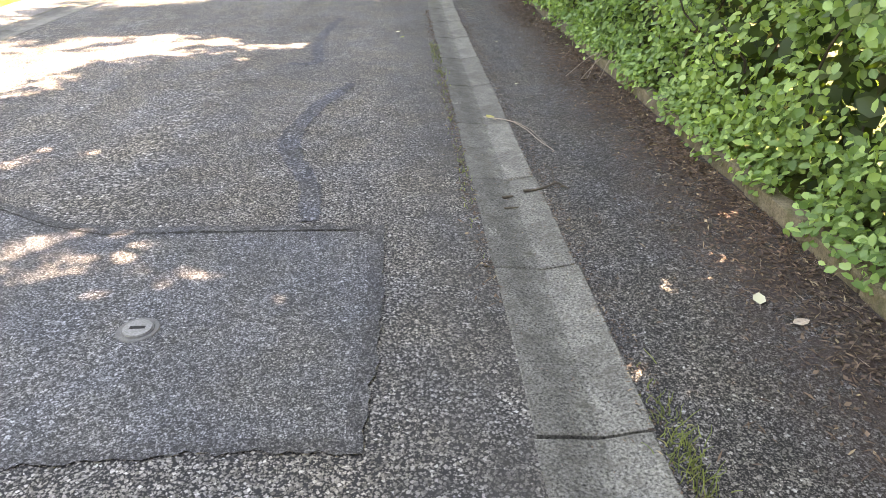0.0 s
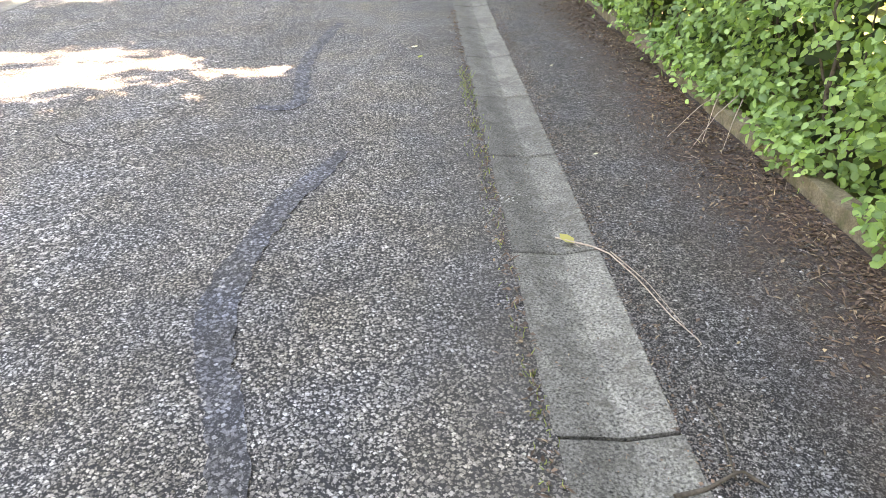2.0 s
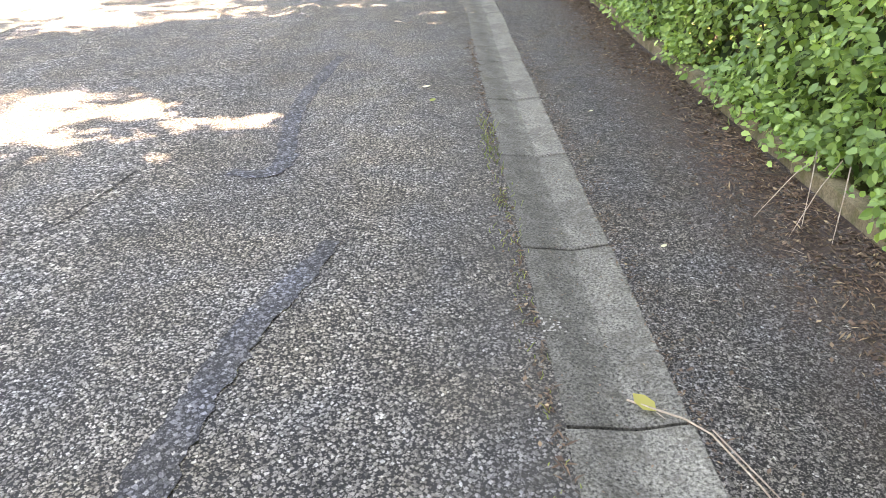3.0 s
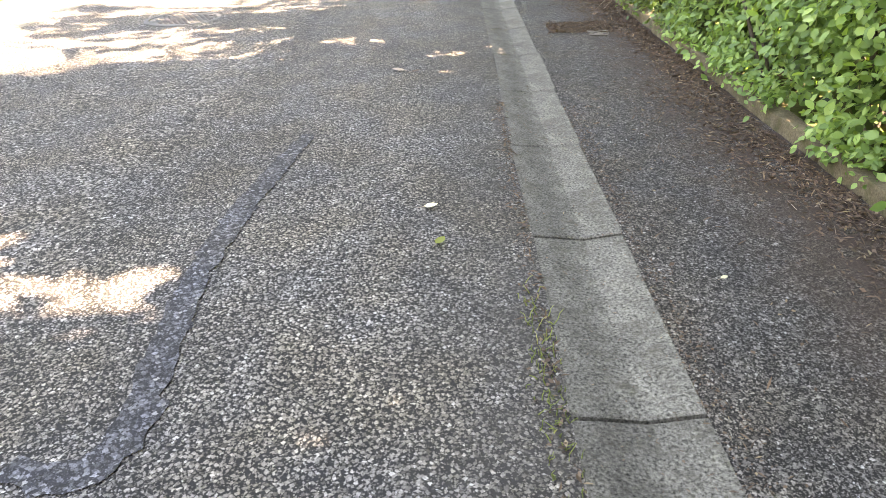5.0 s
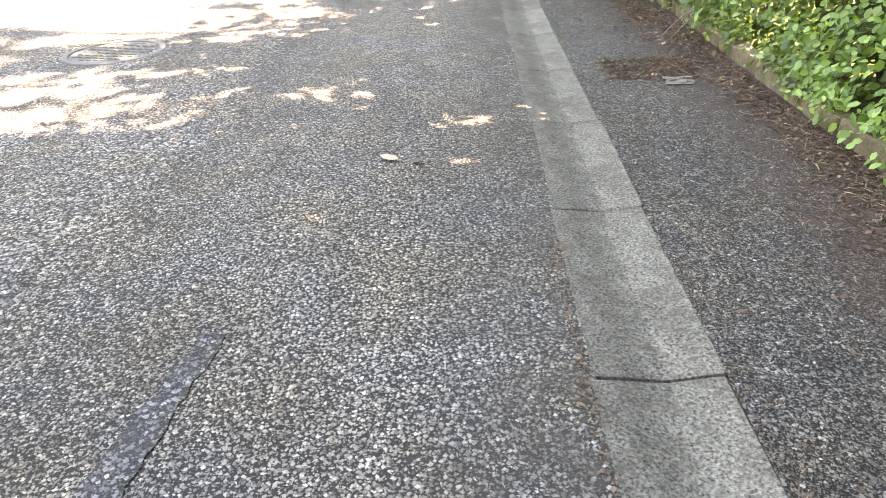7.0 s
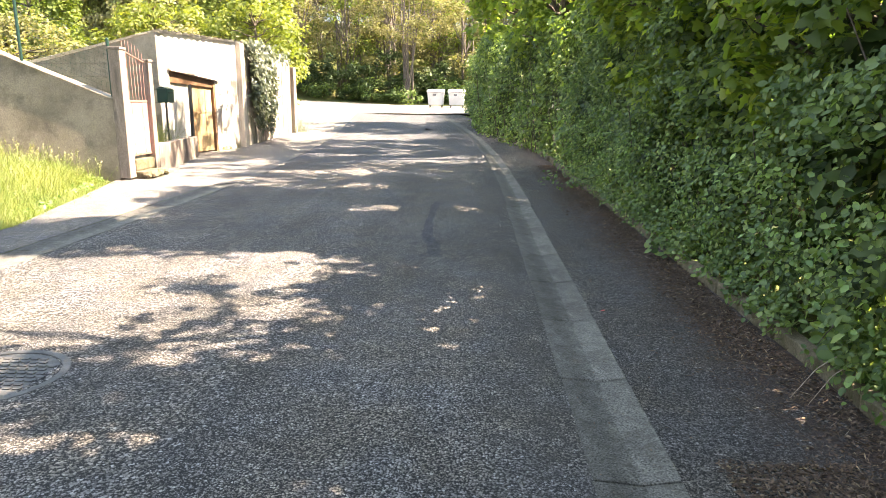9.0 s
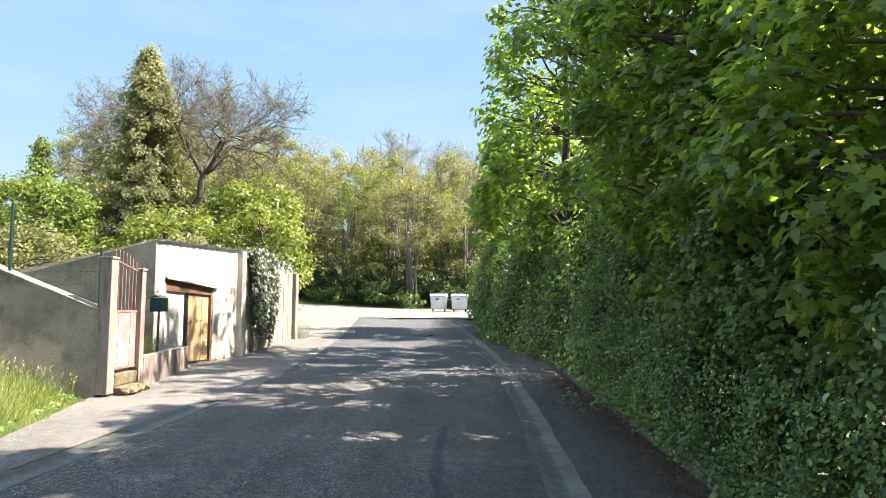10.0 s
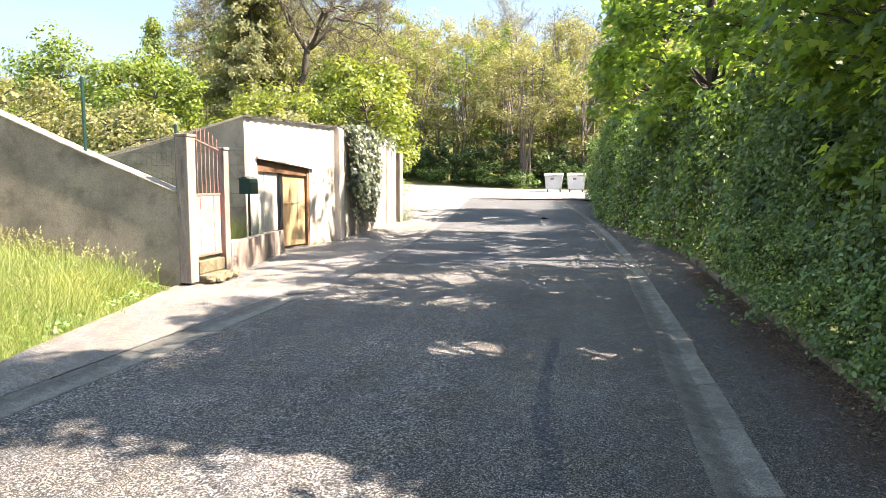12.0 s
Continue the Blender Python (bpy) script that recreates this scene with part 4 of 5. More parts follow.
LUSH = "fresh yellow-green tree behind the garden wall"
leafy_tree("garden_tree", -11.5, 42, 6.6, 0.6, (3.0, 2.2, 0), 75, 110, 0.75, (0.16, 0.28), KITE, M_YELLOW, LUSH)
leafy_tree("garden_tree", -9.8, 38, 5.0, 0.4, (1.9, 2.0, 0), 60, 110, 0.65, (0.14, 0.24), KITE, M_YELLOW, LUSH)
leafy_tree("garden_tree", -14.6, 39, 4.6, 0.3, (2.6, 2.0, 0), 60, 110, 0.7, (0.14, 0.24), KITE, M_YELLOW, LUSH)
leafy_tree("garden_tree", -11.0, 34.5, 3.2, 0.2, (2.2, 1.6, 0), 45, 110, 0.55, (0.12, 0.2), KITE, M_OLIVE, "scrubby olive-brown bush behind the garden wall")
leafy_tree("garden_tree", -13.2, 46, 7.2, 0.5, (2.6, 2.2, 0), 60, 110, 0.8, (0.18, 0.3), KITE, M_WOOD_LEAF, "leafy green tree behind the garden wall")
leafy_tree("garden_tree", -19.5, 38, 4.8, 0.3, (2.2, 2.0, 0), 55, 120, 0.65, (0.14, 0.22), KITE, M_WOOD_LEAF, "dense green bush above the garden wall")
leafy_tree("garden_tree", -22.5, 41, 6.0, 0.3, (2.4, 2.0, 0), 55, 120, 0.75, (0.16, 0.26), KITE, M_WOOD_LEAF, "dense green bush above the garden wall")
leafy_tree("garden_tree", -15.5, 30, 2.4, 0.2, (2.6, 1.4, 0), 45, 120, 0.5, (0.1, 0.18), KITE, M_OLIVE, "pale scrubby bush behind the wire fence")
leafy_tree("garden_tree", -19.0, 29, 2.8, 0.2, (2.6, 1.6, 0), 45, 120, 0.55, (0.1, 0.18), KITE, M_OLIVE, "pale scrubby bush behind the wire fence")
leafy_tree("garden_tree", -28.0, 42, 7.0, 0.3, (3.0, 2.2, 0), 55, 110, 0.9, (0.18, 0.28), KITE, M_WOOD_LEAF, "dense green tree above the garden wall")
leafy_tree("multi_stem_tree", -5.8, 64.5, 11.5, 4.2, (3.6, 3.0, 0), 60, 70, 0.9, (0.16, 0.26), KITE, M_OLIVE, "many-stemmed budding tree behind the bins", M_PALEBARK, 0.11, stems=6)


def far_wood(name, mat, label, spots, size, per, stems=True):
    """Distant woodland: crowns and trunks that nobody could count."""
    t = thing(name, -8, 75, 5, label, "woodland", kind="stuff")
    P, N, runs = [], [], []
    for x, y, h, r, lo in spots:
        z = float(land_z(x, y))
        C, R = [], []
        for i in range(int(14 + r * 6)):
            u = unit(1)[0] * rng.uniform(0.3, 1) ** 0.5
            C.append(np.array([x + u[0] * r, y + u[1] * r, z + lo + (h - lo) * (0.5 + 0.5 * u[2])]))
            R.append(r * rng.uniform(0.22, 0.42))
        p, n = clump_leaves(C, R, per)
        P.append(p)
        N.append(n)
        if stems:
            for k in range(rng.integers(2, 5)):
                runs.append((limb((x + rng.normal(0, 0.4), y, z - 0.2), (x + rng.normal(0, 0.45 * r), y + rng.normal(0, 0.4 * r), z + h * rng.uniform(0.8, 1.02)), 0, 7, 0.12), np.linspace(rng.uniform(0.06, 0.13), 0.012, 7)))
            for c in C[::2]:
                runs.append((limb((x, y, z + h * 0.35), c, 0.3, 5, 0.1), np.linspace(0.04, 0.008, 5)))
    if runs:
        tubes("trunks", runs, M_PALEBARK, t, sides=4)["kind"] = "stuff"
    P = np.concatenate(P)
    leaves("foliage", P, np.concatenate(N), rng.uniform(size[0], size[1], len(P)), KITE, mat, t, hang=0.2)


spots = [(-36 + 2.9 * i + rng.normal(0, 0.7), y0 + rng.normal(0, 1.5), rng.uniform(9.5, 13.5), rng.uniform(2.2, 3.4), 0.8) for y0 in (69, 75, 82, 90) for i in range(20)]
far_wood("far_woodland", M_OLIVE, "budding olive-brown woodland on the hillside", spots, (0.15, 0.28), 115)
spots = [(-38 + 4.2 * i + rng.normal(0, 1.0), y0 + rng.normal(0, 1.5), rng.uniform(8.5, 12), rng.uniform(2.2, 3.2), 0.5) for y0 in (70, 84) for i in range(14)] + [(-40 + 3.2 * i, 54 + rng.normal(0, 2), rng.uniform(6, 9), 2.6, 0.3) for i in range(8)]
far_wood("far_woodland", M_WOOD_LEAF, "leafy green woodland on the hillside", spots, (0.15, 0.28), 120)
# underwood wears the darkened leaf colour, standing in for shade under the trees
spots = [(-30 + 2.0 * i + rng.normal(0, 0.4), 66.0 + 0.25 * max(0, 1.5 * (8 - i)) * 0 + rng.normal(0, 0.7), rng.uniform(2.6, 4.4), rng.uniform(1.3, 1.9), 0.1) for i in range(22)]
far_wood("underwood", M_SHADE_LEAF, "underwood along the junction, coloured dark as if shaded", spots, (0.16, 0.28), 75, False)
spots = [(-29 + 2.6 * i + rng.normal(0, 0.4), 64.6 + rng.normal(0, 0.5), rng.uniform(1.2, 2.4), rng.uniform(1.0, 1.5), 0.0) for i in range(14)]
far_wood("underwood", M_HEDGE, "low green brambles along the junction", spots, (0.14, 0.24), 60, False)
# woods behind and beside the walker, which close the place
spots = [(6.5 + rng.uniform(0, 4), -14 + 4 * i, rng.uniform(4, 5.5), 2.2, 0.4) for i in range(16)] + [(-16 + 4 * i, -26 + rng.normal(0, 1), 8, 2.6, 0.2) for i in range(10)] + [(-22 + rng.normal(0, 1), -18 + 4.5 * i, 7, 2.5, 0.2) for i in range(8)]
far_wood("far_woodland", M_WOOD_LEAF, "leafy green woodland around the road", spots, (0.3, 0.5), 40)


# ---------------------------------------------------------------- verge
def grass():
    t = thing("verge_grass", -8, 14, 0.2, "sunlit long green grass on the verge bank", "grass", kind="stuff")
    n = 90000
    y = rng.uniform(6, 20.7, n)
    edge = -6.02 - 0.25 * np.clip(y - 16.5, 0, 5.5)
    x = edge - np.abs(rng.normal(0, 1.7, n)) + 0.08 * np.sin(y * 3.1) + 0.06 * np.sin(y * 7.7) + rng.normal(0, 0.05, n)
    h = rng.uniform(0.09, 0.26, n) * (0.5 + step(0.0, 0.8, edge - x)) * np.where(rng.uniform(0, 1, n) < 0.06, 1.8, 1.0)
    P = np.stack([x, y, land_z(x, y)], 1)
    w = rng.uniform(0.0016, 0.0042, n)
    a = rng.uniform(0, 2 * np.pi, n)
    side = np.stack([np.cos(a), np.sin(a), 0 * a], 1) * w[:, None]
    lean = rng.normal(0, 0.4, (n, 3)) * h[:, None]
    lean[:, 2] = h
    V = np.stack([P - side, P + side, P + lean * 0.6 + side * 0.7 + [0, 0, 0], P + lean * 0.6 - side * 0.7, P + lean * np.array([1.5, 1.5, 1.0])], 1)
    F = np.array([[0, 1, 2], [0, 2, 3], [3, 2, 4]])[None] + (np.arange(n) * 5)[:, None, None]
    arrays("blades", V.reshape(-1, 3), F.reshape(-1, 3), M_GRASS, t)["kind"] = "stuff"
    # seed heads, thick along the foot of the garden wall and thin over the bank
    runs, P = [], []
    for i in range(620):
        if i < 400:
            x = -7.15 - rng.uniform(0, 1) ** 0.8 * 6.0
            y = 21.0 + 0.16 * (x + 7.0) - 0.05 - abs(rng.normal(0, 0.22))
        else:
            y = rng.uniform(12, 20.5)
            x = -6.3 - 0.25 * max(0, y - 16.5) - abs(rng.normal(0, 1.6))
        z = float(land_z(x, y))
        tall = rng.uniform(0.22, 0.5)
        pts = limb((x, y, z - 0.02), (x + rng.normal(0, 0.1), y + rng.normal(0, 0.1), z + tall), 0.02, 5, 0.01)
        runs.append((pts, np.linspace(0.003, 0.0015, 5)))
        head = pts[-1] + np.outer(np.linspace(-0.07, 0.02, 7), [0, 0, 1]) + rng.normal(0, 0.007, (7, 3))
        P.append(head)
    tubes("stalks", runs, M_GRASS, t, sides=3)["kind"] = "stuff"
    P = np.concatenate(P)
    leaves("seed_heads", P, rng.normal(0, 1, P.shape), rng.uniform(0.018, 0.035, len(P)), OVAL, M_SEEDHEAD, t, "pale grass seed heads")["kind"] = "stuff"
    # broad weeds in clumps on the bank
    C = []
    for i in range(130):
        y = rng.uniform(11, 20.6)
        x = -6.15 - 0.25 * max(0, y - 16.5) - abs(rng.normal(0, 1.3))
        C.append(np.array([x, y, float(land_z(x, y)) + 0.07]))
    P = np.repeat(np.array(C), 26, 0) + rng.normal(0, 1, (130 * 26, 3)) * np.array([0.11, 0.11, 0.035])
    leaves("weed_leaves", P, np.array([0, 0, 1.0]) + rng.normal(0, 0.45, P.shape), rng.uniform(0.03, 0.075, len(P)), OVAL, M_NETTLE, t, "broad weed leaves")["kind"] = "stuff"


grass()


def tuft(x, y, n, h, spread, label, mat=None, rise=0.0):
    z = float(road_z(x, y)) + rise
    t = thing("grass_tuft", x, y, z, label, "grass", kind="stuff")
    runs = []
    for i in range(n):
        a = np.array([x + rng.normal(0, spread[0]), y + rng.normal(0, spread[1]), z])
        b = a + np.array([rng.normal(0, 0.5), rng.normal(0, 0.5), 1]) * h * rng.uniform(0.4, 1.1)
        runs.append((limb(a, b, 0.01, 4, 0.004), np.linspace(0.0022, 0.0006, 4)))
    tubes("blades", runs, mat or M_GRASS, t, sides=3)["kind"] = "stuff"


tuft(0.42, 1.2, 160, 0.06, (0.03, 0.14), "small mossy grass tuft between gutter and pavement")
tuft(-0.03, 5.6, 90, 0.03, (0.03, 0.5), "thin moss and grass along the gutter edge")
tuft(-0.04, 6.55, 80, 0.04, (0.025, 0.2), "thin moss and grass along the gutter edge")
tuft(-0.03, 3.6, 60, 0.025, (0.02, 0.5), "thin moss and grass along the gutter edge")
tuft(-7.25, 22.7, 260, 0.45, (0.09, 0.3), "long green grass behind the low wall", rise=0.5)
tuft(-7.4, 23.4, 260, 0.45, (0.1, 0.35), "long green grass behind the low wall", rise=0.5)
tuft(-7.15, 27.0, 120, 0.2, (0.1, 0.5), "weeds at the foot of the garage wall")
tuft(-6.7, 21.7, 80, 0.16, (0.06, 0.25), "weeds on the gate step")
tuft(-7.0, 33.4, 200, 0.9, (0.2, 0.3), "tall green weeds at the end of the wall", M_HEDGE)

leafy_tree("maple_tree", 3.4, 13.3, 9.4, 4.4, (1.7, 1.7, 0), 42, 66, 0.5, (0.09, 0.15), MAPLE, M_MAPLE, "tall thin-leaved maple behind the hedge")


# ---------------------------------------------------------------- garden wall, fence, gate
def wall_y(x):
    """Front of the garden wall, which leans towards the road's start."""
    return 21.0 + 0.16 * (x + 7.0)


def garden_wall():
    t = thing("garden_wall", -6.95, 20.85, 0.2, "weathered grey rendered garden wall with a sloping top", "wall", kind="structure")
    bm = bmesh.new()
    top = [(-7.052, 1.44), (-8.58, 2.08), (-10.0, 2.72), (-12.0, 3.6), (-16.0, 4.9)]
    V = []
    for x, z in top:
        V.append([bm.verts.new(c) for c in ((x, wall_y(x), -0.3), (x, wall_y(x), z), (x, wall_y(x) + 0.22, z), (x, wall_y(x) + 0.22, -0.3))])
    for a, b in zip(V, V[1:]):
        for i in range(4):
            bm.faces.new((a[i], a[(i + 1) % 4], b[(i + 1) % 4], b[i]))
    bm.faces.new(V[0][::-1])
    bm.faces.new(V[-1])
    bmesh.ops.recalc_face_normals(bm, faces=bm.faces[:])
    part("wall", bm, M_WALL, t)
    bm = bmesh.new()
    V = []
    for x, z in top:
        V.append([bm.verts.new(c) for c in ((x, wall_y(x) - 0.03, z + 0.003), (x, wall_y(x) - 0.025, z + 0.024), (x, wall_y(x) + 0.245, z + 0.024), (x, wall_y(x) + 0.25, z + 0.003))])
    for a, b in zip(V, V[1:]):
        for i in range(4):
            bm.faces.new((a[i], a[(i + 1) % 4], b[(i + 1) % 4], b[i]))
    bm.faces.new(V[0][::-1])
    bm.faces.new(V[-1])
    bmesh.ops.recalc_face_normals(bm, faces=bm.faces[:])
    part("coping", bm, M_BOARD, t, "thin pale concrete coping")


garden_wall()


def wall_top(x):
    return float(np.interp(-x, [7.0, 8.58, 10.0, 12.0, 16.0], [1.42, 2.08, 2.72, 3.6, 4.9])) + 0.05


def wire_fence():
    t = thing("wire_fence", -7.2, 20.85, wall_top(-7.2), "green wire mesh fence on the garden wall", "fence")
    posts = [-7.1, -8.57, -9.97, -11.4, -12.8, -14.2, -15.6]
    tops = []
    for x in posts:
        z = wall_top(x)
        h = 1.12 if x < -8 else 0.98
        bm = rod(bmesh.new(), (x, wall_y(x) + 0.11, z - 0.05), (x, wall_y(x) + 0.11, z + h), 0.028, 10)
        bmesh.ops.create_uvsphere(bm, u_segments=8, v_segments=5, radius=0.03, matrix=Matrix.Translation((x, wall_y(x) + 0.11, z + h)))
        part("post", bm, M_GREEN, t)
        tops.append(z + h - 0.04)
    runs = []
    for (x0, z0), (x1, z1) in zip(zip(posts, tops), zip(posts[1:], tops[1:])):
        b0, b1 = wall_top(x0) + 0.03, wall_top(x1) + 0.03
        for i in range(12):
            f = i / 11
            runs.append((np.array([[x0, wall_y(x0) + 0.11, b0 + (z0 - b0) * f], [x1, wall_y(x1) + 0.11, b1 + (z1 - b1) * f]]), np.array([0.0018, 0.0018])))
        for i in range(1, 18):
            f = i / 18
            x = x0 + (x1 - x0) * f
            runs.append((np.array([[x, wall_y(x) + 0.11, b0 + (b1 - b0) * f], [x, wall_y(x) + 0.11, z0 + (z1 - z0) * f]]), np.array([0.0018, 0.0018])))
    tubes("mesh", runs, M_WIRE, t, "thin green wire mesh", sides=3)


wire_fence()


def gate_post(y0, y1, z0, z1, label):
    t = thing("gate_post", -6.93, (y0 + y1) / 2, z0, label, "post")
    bm = block(bmesh.new(), (-7.05, y0, z0), (-6.84, y1, z1 - 0.05), 0.012)
    part("shaft", bm, M_POST, t)
    bm = block(bmesh.new(), (-7.065, y0 - 0.012, z1 - 0.049), (-6.825, y1 + 0.012, z1), 0.012)
    part("cap", bm, M_POST, t)


gate_post(20.98, 21.2, 0.0, 2.36, "tall square pinkish concrete gate post at the garden wall")
gate_post(22.04, 22.2, 0.0, 2.2, "slim pinkish concrete gate post at the low wall")


def gate():
    t = thing("garden_gate", -6.92, 21.62, 0.36, "closed garden gate, faded red sheet below upright bars", "gate")
    for k in range(4):
        a = 21.22 + k * 0.2
        part("panel", block(bmesh.new(), (-6.94, a, 0.4), (-6.92 + 0.004 * (k % 2), a + 0.195, 1.4), 0.004), M_RED, t, "faded red sheet")
    for z in (0.4, 1.4):
        part("rail", block(bmesh.new(), (-6.955, 21.21, z - 0.02), (-6.91, 22.03, z + 0.02), 0.004), M_RUST, t)
    bm = rod(bmesh.new(), (-6.93, 21.21, 2.32), (-6.93, 22.03, 2.14), 0.016)
    part("rail", bm, M_RUST, t)
    for k in range(7):
        y = 21.26 + k * 0.12
        top = 2.46 + 0.06 * math.sin(math.pi * k / 6) - 0.03 * k
        bm = rod(bmesh.new(), (-6.93, y, 1.4), (-6.93, y, top), 0.008)
        rod(bm, (-6.93, y, top), (-6.93, y, top + 0.05), 0.011, 8, 0.001)
        part("bar", bm, M_RUST, t)


gate()
step_thing = thing("gate_step", -6.7, 21.65, 0, "broken concrete step under the gate", "step", kind="structure")
part("step", block(bmesh.new(), (-7.05, 21.23, -0.1), (-6.7, 22.0, 0.1), 0.035), M_KERB, step_thing)
part("step", block(bmesh.new(), (-7.05, 21.24, 0.102), (-6.85, 22.01, 0.32), 0.03), M_KERB, step_thing)
for k in range(7):
    bm = bmesh.new()
    bmesh.ops.create_icosphere(bm, subdivisions=2, radius=1.0)
    r = random.uniform(0.05, 0.1)
    for v in bm.verts:
        v.co *= 1 + 0.5 * noise.noise(v.co * 1.4 + Vector((k * 5.0, 0, 0)))
        v.co = Vector((-6.64 + random.uniform(-0.002, 0.002) + 0.06 * (k % 2), 21.25 + k * 0.12, r * 0.5)) + Vector((v.co.x * r, v.co.y * r * 1.2, v.co.z * r * 0.8))
    part("stone", bm, M_KERB, step_thing, "broken concrete lump")


def low_wall():
    t = thing("low_wall", -7.1, 23.7, 0.0, "low cracked concrete wall between gate and garage", "wall", kind="structure")
    m = pose(-6.93, 22.21, 0, 0, 0, 8)
    bm = block(bmesh.new(), (-0.09, 0, -0.2), (0.09, 2.95, 0.55), 0.015, m)
    bmesh.ops.subdivide_edges(bm, edges=[e for e in bm.edges if e.calc_length() > 1], cuts=12)
    for v in bm.verts:
        v.co.z += 0.02 * noise.noise(v.co * 4)
    part("wall", bm, M_POST, t)
    f = thing("wire_fence", -7.2, 24.0, 0.55, "rusty wire mesh panel on the low wall", "fence")
    runs = []
    for i in range(16):
        a, b = m @ Vector((0, 1.3 + i * 0.1, 0.54)), m @ Vector((0, 1.3 + i * 0.1, 1.25))
        runs.append((np.array([a, b]), np.array([0.001, 0.001])))
    for i in range(8):
        a, b = m @ Vector((0, 1.3, 0.56 + i * 0.09)), m @ Vector((0, 2.9, 0.56 + i * 0.09))
        runs.append((np.array([a, b]), np.array([0.001, 0.001])))
    tubes("mesh", runs, M_WIRE, f, sides=3)
    a, b = m @ Vector((0, 2.9, 0.5)), m @ Vector((0, 2.9, 1.78))
    part("post", rod(bmesh.new(), a, b, 0.042, 10), M_DARKPOLE, f, "dark end post")


low_wall()


def mailbox():
    x, y = -7.35, 23.8
    t = thing("mailbox", x, y, 0.1, "green metal letterbox on a post behind the low wall", "mailbox")
    bm = block(bmesh.new(), (x - 0.12, y - 0.17, 1.36), (x + 0.12, y + 0.17, 1.66), 0.015)
    part("box", bm, M_GREEN, t)
    bm = bmesh.new()
    v = [bm.verts.new(c) for c in ((x - 0.14, y - 0.19, 1.663), (x + 0.14, y - 0.19, 1.663), (x + 0.14, y + 0.19, 1.663), (x - 0.14, y + 0.19, 1.663), (x, y - 0.19, 1.71), (x, y + 0.19, 1.71))]
    for f in ((0, 1, 4), (2, 3, 5), (1, 2, 5, 4), (3, 0, 4, 5), (0, 3, 2, 1)):
        bm.faces.new([v[i] for i in f])
    part("lid", bm, M_GREEN, t)
    part("slot", block(bmesh.new(), (x + 0.119, y - 0.11, 1.56), (x + 0.126, y + 0.11, 1.59)), M_DARKPOLE, t)
    part("post", rod(bmesh.new(), (x, y, 0.0), (x, y, 1.36), 0.025), M_DARKPOLE, t)


mailbox()


# ---------------------------------------------------------------- garage
def garage():
    g = pose(-7.77, 24.45, 0, 0, 0, -13.0)  # x out of the front, y along the front
    t = thing("garage", -7.77, 24.45, 0, "flat white rendered garage with corrugated roof edge", "garage")
    L, top = 3.55, 2.93

    def wall(lo, hi, mat, name="wall", label="", bev=0.0):
        return part(name, block(bmesh.new(), lo, hi, bev, g), mat, t, label)

    d0, d1 = 0.36, 2.18
    wall((-0.25, 0, -0.3), (0, d0, top), M_WHITE)
    wall((-0.25, d1, -0.3), (0, L, 1.95), M_CREAM)
    wall((-0.25, d1, 1.951), (0, L, top), M_WHITE)
    def sloped(x0, x1, a, b, za, zb, ta, tb):
        """A slab between a and b along the front whose underside and top each fall at their own rate."""
        bm = bmesh.new()
        lo, hi = ([bm.verts.new(g @ Vector(c)) for c in ((x, a, za), (x, b, zb), (x, b, tb), (x, a, ta))] for x in (x0, x1))
        bm.faces.new(lo)
        bm.faces.new(hi[::-1])
        for i in range(4):
            bm.faces.new((lo[i], hi[i], hi[(i + 1) % 4], lo[(i + 1) % 4]))
        bmesh.ops.recalc_face_normals(bm, faces=bm.faces[:])
        return bm

    hd0, hd1 = 2.12, 1.93  # the door head falls towards the street wall
    part("wall", sloped(-0.25, 0, d0, d1, hd0, hd1, top, top), M_WHITE, t)
    # shaded side wall with coursed blocks, its top falling away
    bm = bmesh.new()
    ring = [(-0.01, -0.012, -0.3), (-0.01, -0.012, 2.94), (-3.1, -0.012, 2.34), (-5.6, -0.012, 1.9), (-5.6, -0.012, -0.3)]
    lo = [bm.verts.new(g @ Vector(c)) for c in ring]
    hi = [bm.verts.new(g @ Vector((c[0], c[1] + (0.22 if c[0] < -1 else 0.01), c[2]))) for c in ring]
    bm.faces.new(lo)
    bm.faces.new(hi[::-1])
    for i in range(5):
        bm.faces.new((lo[i], hi[i], hi[(i + 1) % 5], lo[(i + 1) % 5]))
    bmesh.ops.recalc_face_normals(bm, faces=bm.faces[:])
    part("side_wall", bm, M_WALL, t, "grey weathered side wall")
    for k in range(6):
        z = 0.75 + k * 0.3
        far = -5.6 if z < 1.85 else -0.3 - (2.88 - z) * 5.0
        if far < -0.6:
            wall((far, -0.022, z), (-0.02, -0.013, z + 0.012), M_POST, "course_line", "pale mortar line")
    wall((-5.6, L - 0.2, -0.3), (-0.251, L, 2.3), M_WALL, "back_wall")
    # corrugated roof sheet
    bm = bmesh.new()
    n = 15 * 8
    rows = []
    for x, z in ((0.1, 2.985), (-2.9, 2.44), (-5.8, 1.98)):
        rows.append([bm.verts.new(g @ Vector((x, -0.05 + (L + 0.1) * i / n, z + 0.026 * math.sin(2 * math.pi * i / 8)))) for i in range(n + 1)])
    for a, b in zip(rows, rows[1:]):
        for i in range(n):
            bm.faces.new((a[i], a[i + 1], b[i + 1], b[i]))
    bmesh.ops.solidify(bm, geom=bm.faces[:], thickness=0.012)
    part("roof", bm, M_ROOF, t, "weathered corrugated roof sheet", True)
